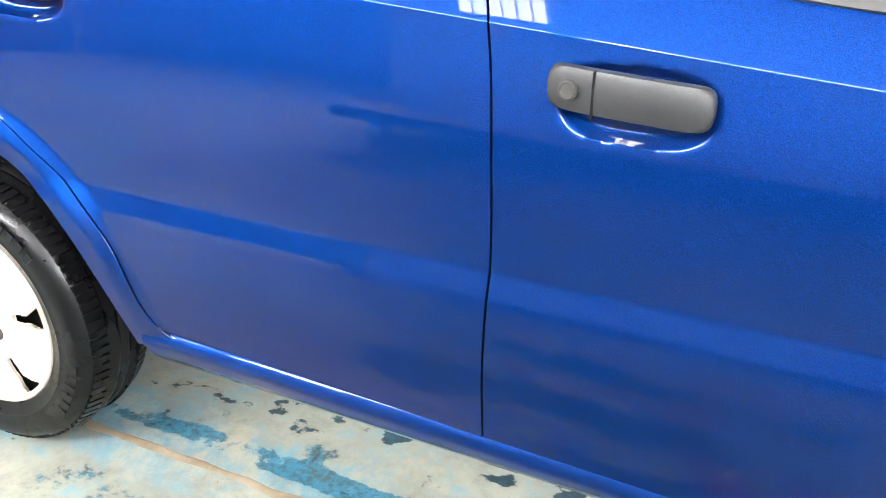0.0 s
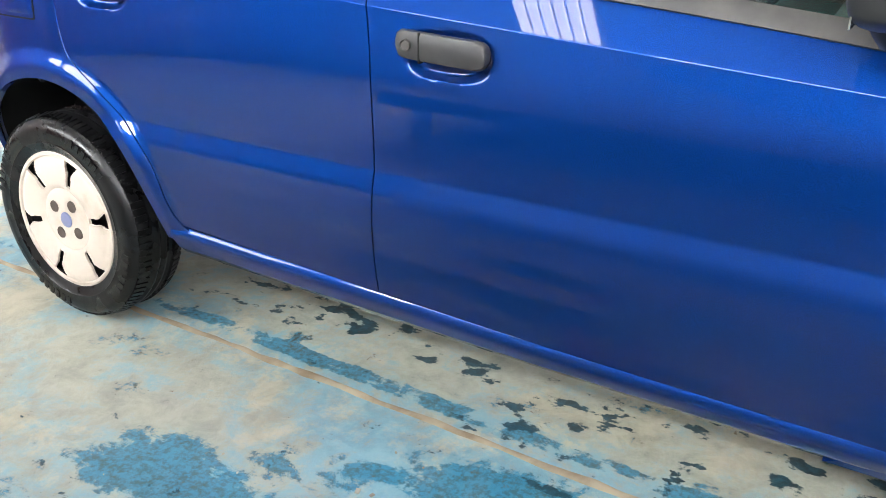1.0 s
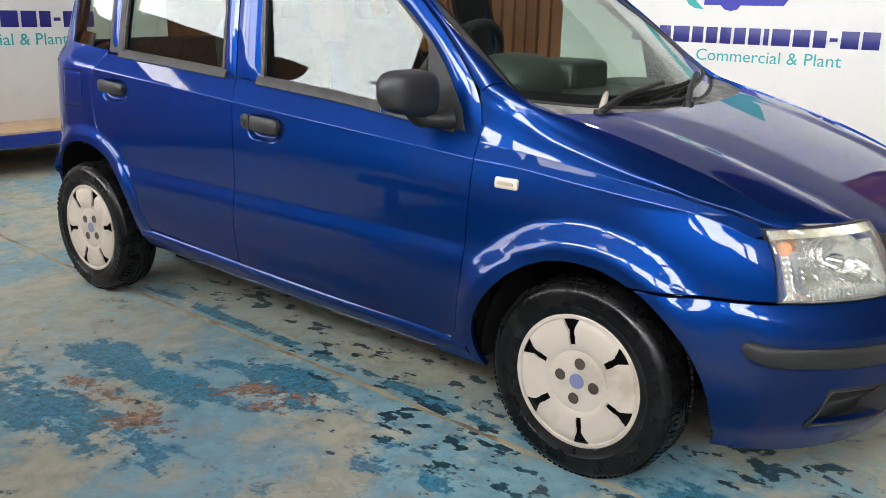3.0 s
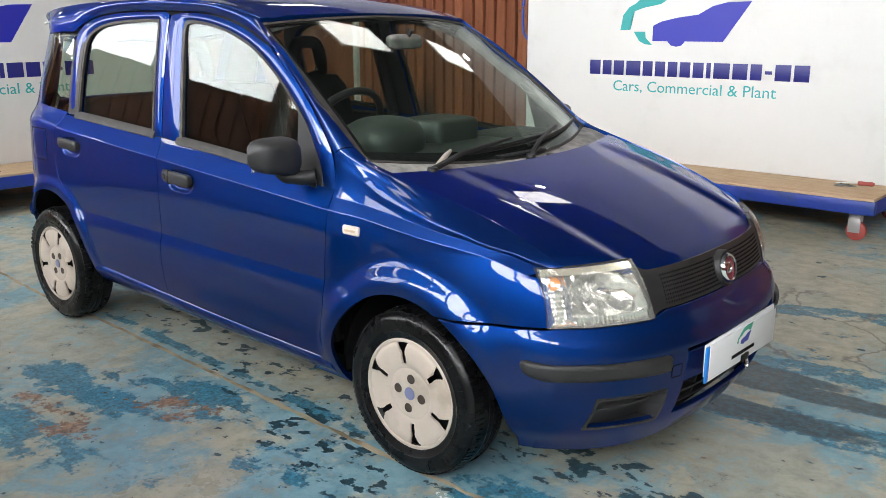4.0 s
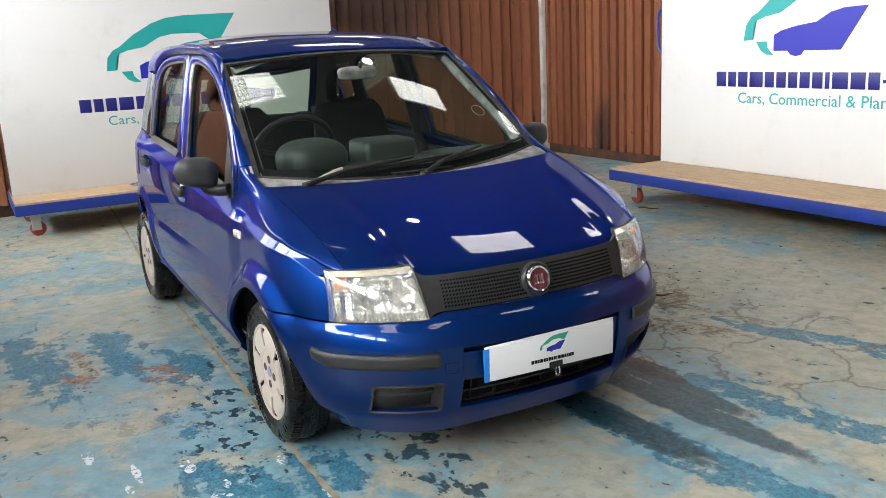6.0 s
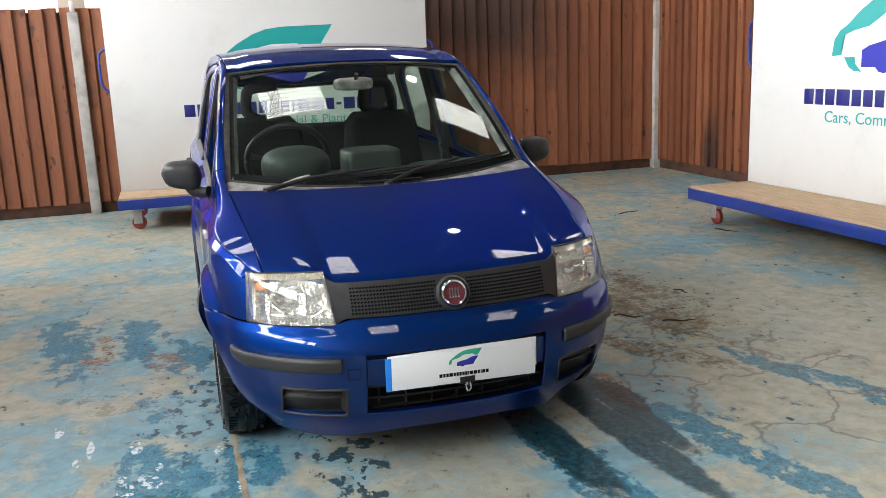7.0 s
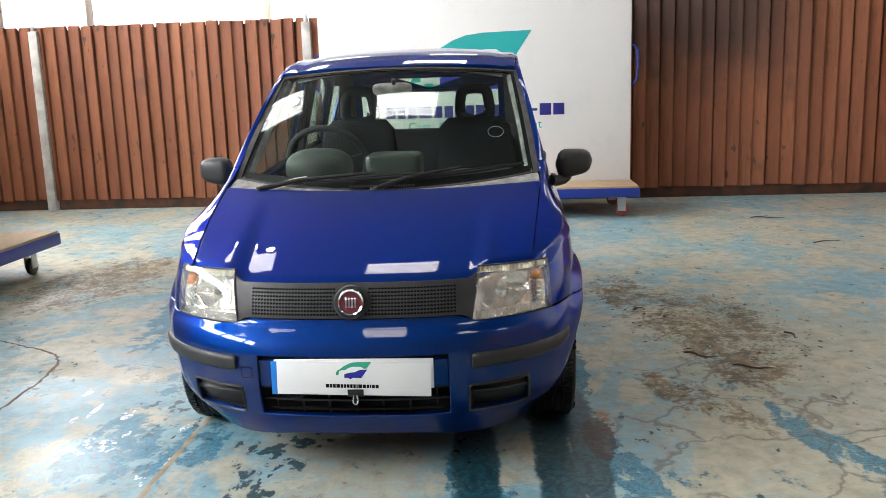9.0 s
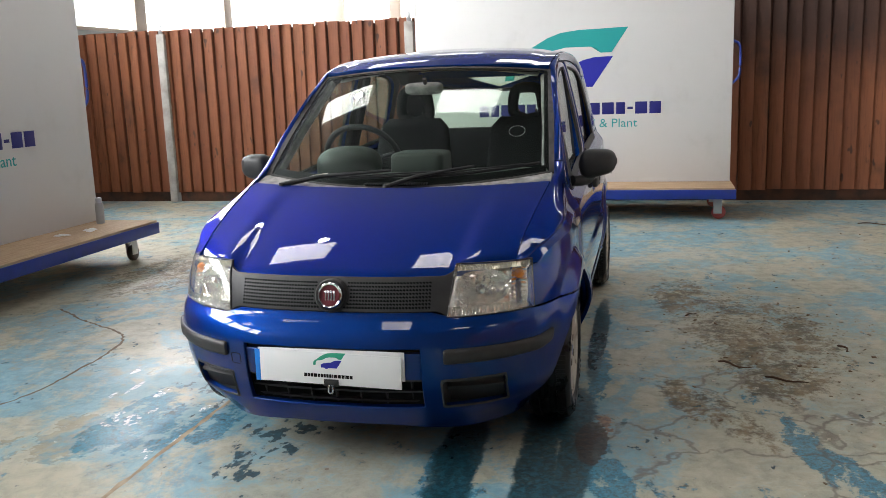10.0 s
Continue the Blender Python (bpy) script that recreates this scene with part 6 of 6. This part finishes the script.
seat(-0.335)
seat(0.335)
bench = pad("rear_bench", (0.12, 0, 0.55), (0.28, 0.56, 0.11), 0.45, fabric, car, "dark cloth rear bench")
pad("bench_back", (-0.18, 0, 0.80), (0.09, 0.58, 0.22), 0.4, fabric, bench)
mir = pad("rear_view_mirror", (1.60, -0.01, 1.30), (0.020, 0.092, 0.029), 0.5, cowl_mat, car, "pale grey interior mirror")
part("mirror_stem", tube([(1.61, 0, 1.32), (1.63, 0, 1.345)], 0.01, 8), black, mir)
for s in RIGHT_LEFT:
    part("belt_pillar_trim", tube([(0.93, s * 0.65, 0.60), (0.90, s * 0.635, 0.95), (0.865, s * 0.545, 1.37)], 0.03, 8), cabin_grey, car)
    part("screen_pillar_trim", tube([(2.00, s * 0.615, 0.93), (1.72, s * 0.583, 1.13), (1.42, s * 0.540, 1.335)], 0.022, 8), cowl_mat, car)
for s in RIGHT_LEFT:
    rows = [[Vector((lerp(-0.05, tail_x(z) + 0.13, k / 5), s * (lerp(side_y(-0.05, z), side_y(tail_x(z) + 0.13, z), k / 5) - 0.05), z)) for k in range(6)] for z in np.linspace(0.60, 1.04, 6)]
    rows2 = [[Vector((lerp(tail_x(z) + 0.30, tail_x(z) + 0.14, k / 4), s * (lerp(side_y(tail_x(z) + 0.30, z), side_y(tail_x(z) + 0.14, z), k / 4) - 0.035), z)) for k in range(5)] for z in np.linspace(1.04, 1.38, 6)]
    sheet("rear_pillar_trim", [rows], cabin_grey, car, Vector((0, -s, 0)), 0.01, "", 0)
    sheet("rear_pillar_cover", [rows2], cabin_grey, car, Vector((0, -s, 0)), 0.01, "", 0)
part("cabin_floor", box((0.0, -0.62, 0.30), (1.95, 0.62, 0.32)), cabin_grey, car)
part("boot_cover", box((-0.45, -0.52, 0.93), (-0.22, 0.52, 0.945), 0.004), cabin_grey, car)


# dark tone painted for the shade inside the trims' bolt holes
hole_shade_mat = Mat("bolt_hole_shade", (0.07, 0.052, 0.042), 0.6, 0.3)


# wheels
def wheel(x, s, steer=0.0, spin=0.0):
    """A tyre and cream trim; outer face towards local -y."""
    R = 0.266
    prof = [(0.165, -0.055), (0.172, -0.070), (0.185, -0.076), (0.203, -0.0805), (0.206, -0.0825), (0.209, -0.0815), (0.225, -0.084), (0.245, -0.083), (0.260, -0.077), (0.271, -0.066), (0.278, -0.058)]
    tread = []
    for k, yy in enumerate(np.linspace(-0.058, 0.058, 17)):
        r = R - (0.006 if k in (4, 5, 8, 11, 12) else 0.0) - 0.004 * (yy / 0.058) ** 2
        tread.append((r, yy))
    prof = [(a if a < 0.184 else lerp(0.184, R - 0.004, (a - 0.184) / 0.094), b) for a, b in prof]
    prof = prof + tread + [(a, -b) for a, b in reversed(prof)]
    bm = lathe(prof, 96)
    t = part("tyre", bm, rubber, car, "black road tyre", 50)
    t.name = "tyre"
    w = new("wheel")
    w.parent = car
    w["label"] = "road wheel with a cream six-slot trim"
    w.matrix_basis = pose(x, s * 0.677, 0.266, 0, 0, (0 if s < 0 else 180) + steer)
    t.parent = w
    # tread blocks, shoulder cuts
    bm = bmesh.new()
    for i in range(96):
        a = 2 * math.pi * i / 96
        for sgn in (-1, 1):
            m = pose(0, 0, 0, 0, -math.degrees(a), 0) @ pose(0.2625, sgn * 0.050, 0, 0, 0, sgn * 14)
            add_box(bm, (-0.004, -0.016, -0.0058), (0.0028, 0.016, 0.0058), m=m)
    tagged(part("tread_block", bm, rubber, t, "", 30), kind="stuff")
    for a0 in (20, 120, 215, 300):
        bm = bmesh.new()
        for k in range(6):
            m = pose(0, 0, 0, 0, -(a0 + k * 5.5 + spin), 0) @ pose(0.2285, -0.0835, 0)
            add_box(bm, (-0.011, -0.0012, -0.006), (0.011, 0.001, 0.006), m=m)
        tagged(part("sidewall_bar", bm, rubber, t), kind="stuff")
    part("rim", lathe([(0.0001, -0.03), (0.10, -0.03), (0.15, -0.04), (0.168, -0.058), (0.172, -0.05), (0.165, 0.06), (0.0001, 0.06)], 40), dark, w)
    # trim with six T-shaped slots
    RR = [0.0, 0.022, 0.045, 0.062, 0.075, 0.082, 0.088, 0.096, 0.110, 0.125] + [0.138 + 0.002 * q for q in range(15)] + [0.169, 0.176, 0.181, 0.184]
    HH = [herm([0.0, 0.045, 0.075, 0.082, 0.088, 0.096, 0.110, 0.138, 0.152, 0.166, 0.169, 0.176, 0.181, 0.184],
               [-0.068, -0.069, -0.068, -0.0665, -0.070, -0.0735, -0.0755, -0.0765, -0.0755, -0.0715, -0.0755, -0.0755, -0.070, -0.058], q) for q in RR]
    n = 360

    def gap(j, i):
        rr = (RR[j] + RR[j + 1]) / 2
        ang = (i * 360 / n + spin) % 60
        d = abs(ang - 30) * math.pi / 180 * rr
        if 0.138 < rr < 0.166:
            half = lerp(4.2, 9.0, (rr - 0.138) / 0.028)
            return -half * 0.85 < ang - 30 < half
        if 0.096 < rr < 0.140:
            return d < 0.0085
        return False
    bm = lathe(list(zip([max(r, 1e-5) for r in RR], HH)), n, skip=gap)
    orient(bm, Vector((0, -1, 0)))
    thicken(bm, 0.006)
    cap = part("hubcap", bm, cap_mat, w, "scuffed cream plastic wheel trim", 30)
    for k in range(4):
        a = radians(75 - spin + 90 * k)
        # a dark disc set on the trim in place of a shaded hole
        bm = lathe([(0.0001, -0.0008), (0.0125, -0.0008), (0.0145, -0.0014), (0.0158, 0.001)], 18)
        bmesh.ops.translate(bm, vec=(0.049 * math.cos(a), -0.0692, 0.049 * math.sin(a)), verts=bm.verts[:])
        part("bolt_hole", bm, hole_shade_mat, cap)
    bm = lathe([(0.0001, -0.003), (0.0195, -0.0025), (0.021, 0.0)], 24)
    bmesh.ops.translate(bm, vec=(0, -0.0688, 0), verts=bm.verts[:])
    part("centre_badge", bm, badge_blue, cap, "blue-grey centre badge")
    return w


wheel(0.006, -1, 0, 21)
wheel(2.306, -1, 0, -8)
wheel(0.006, 1, 0, 40)
wheel(2.306, 1, 0, 15)
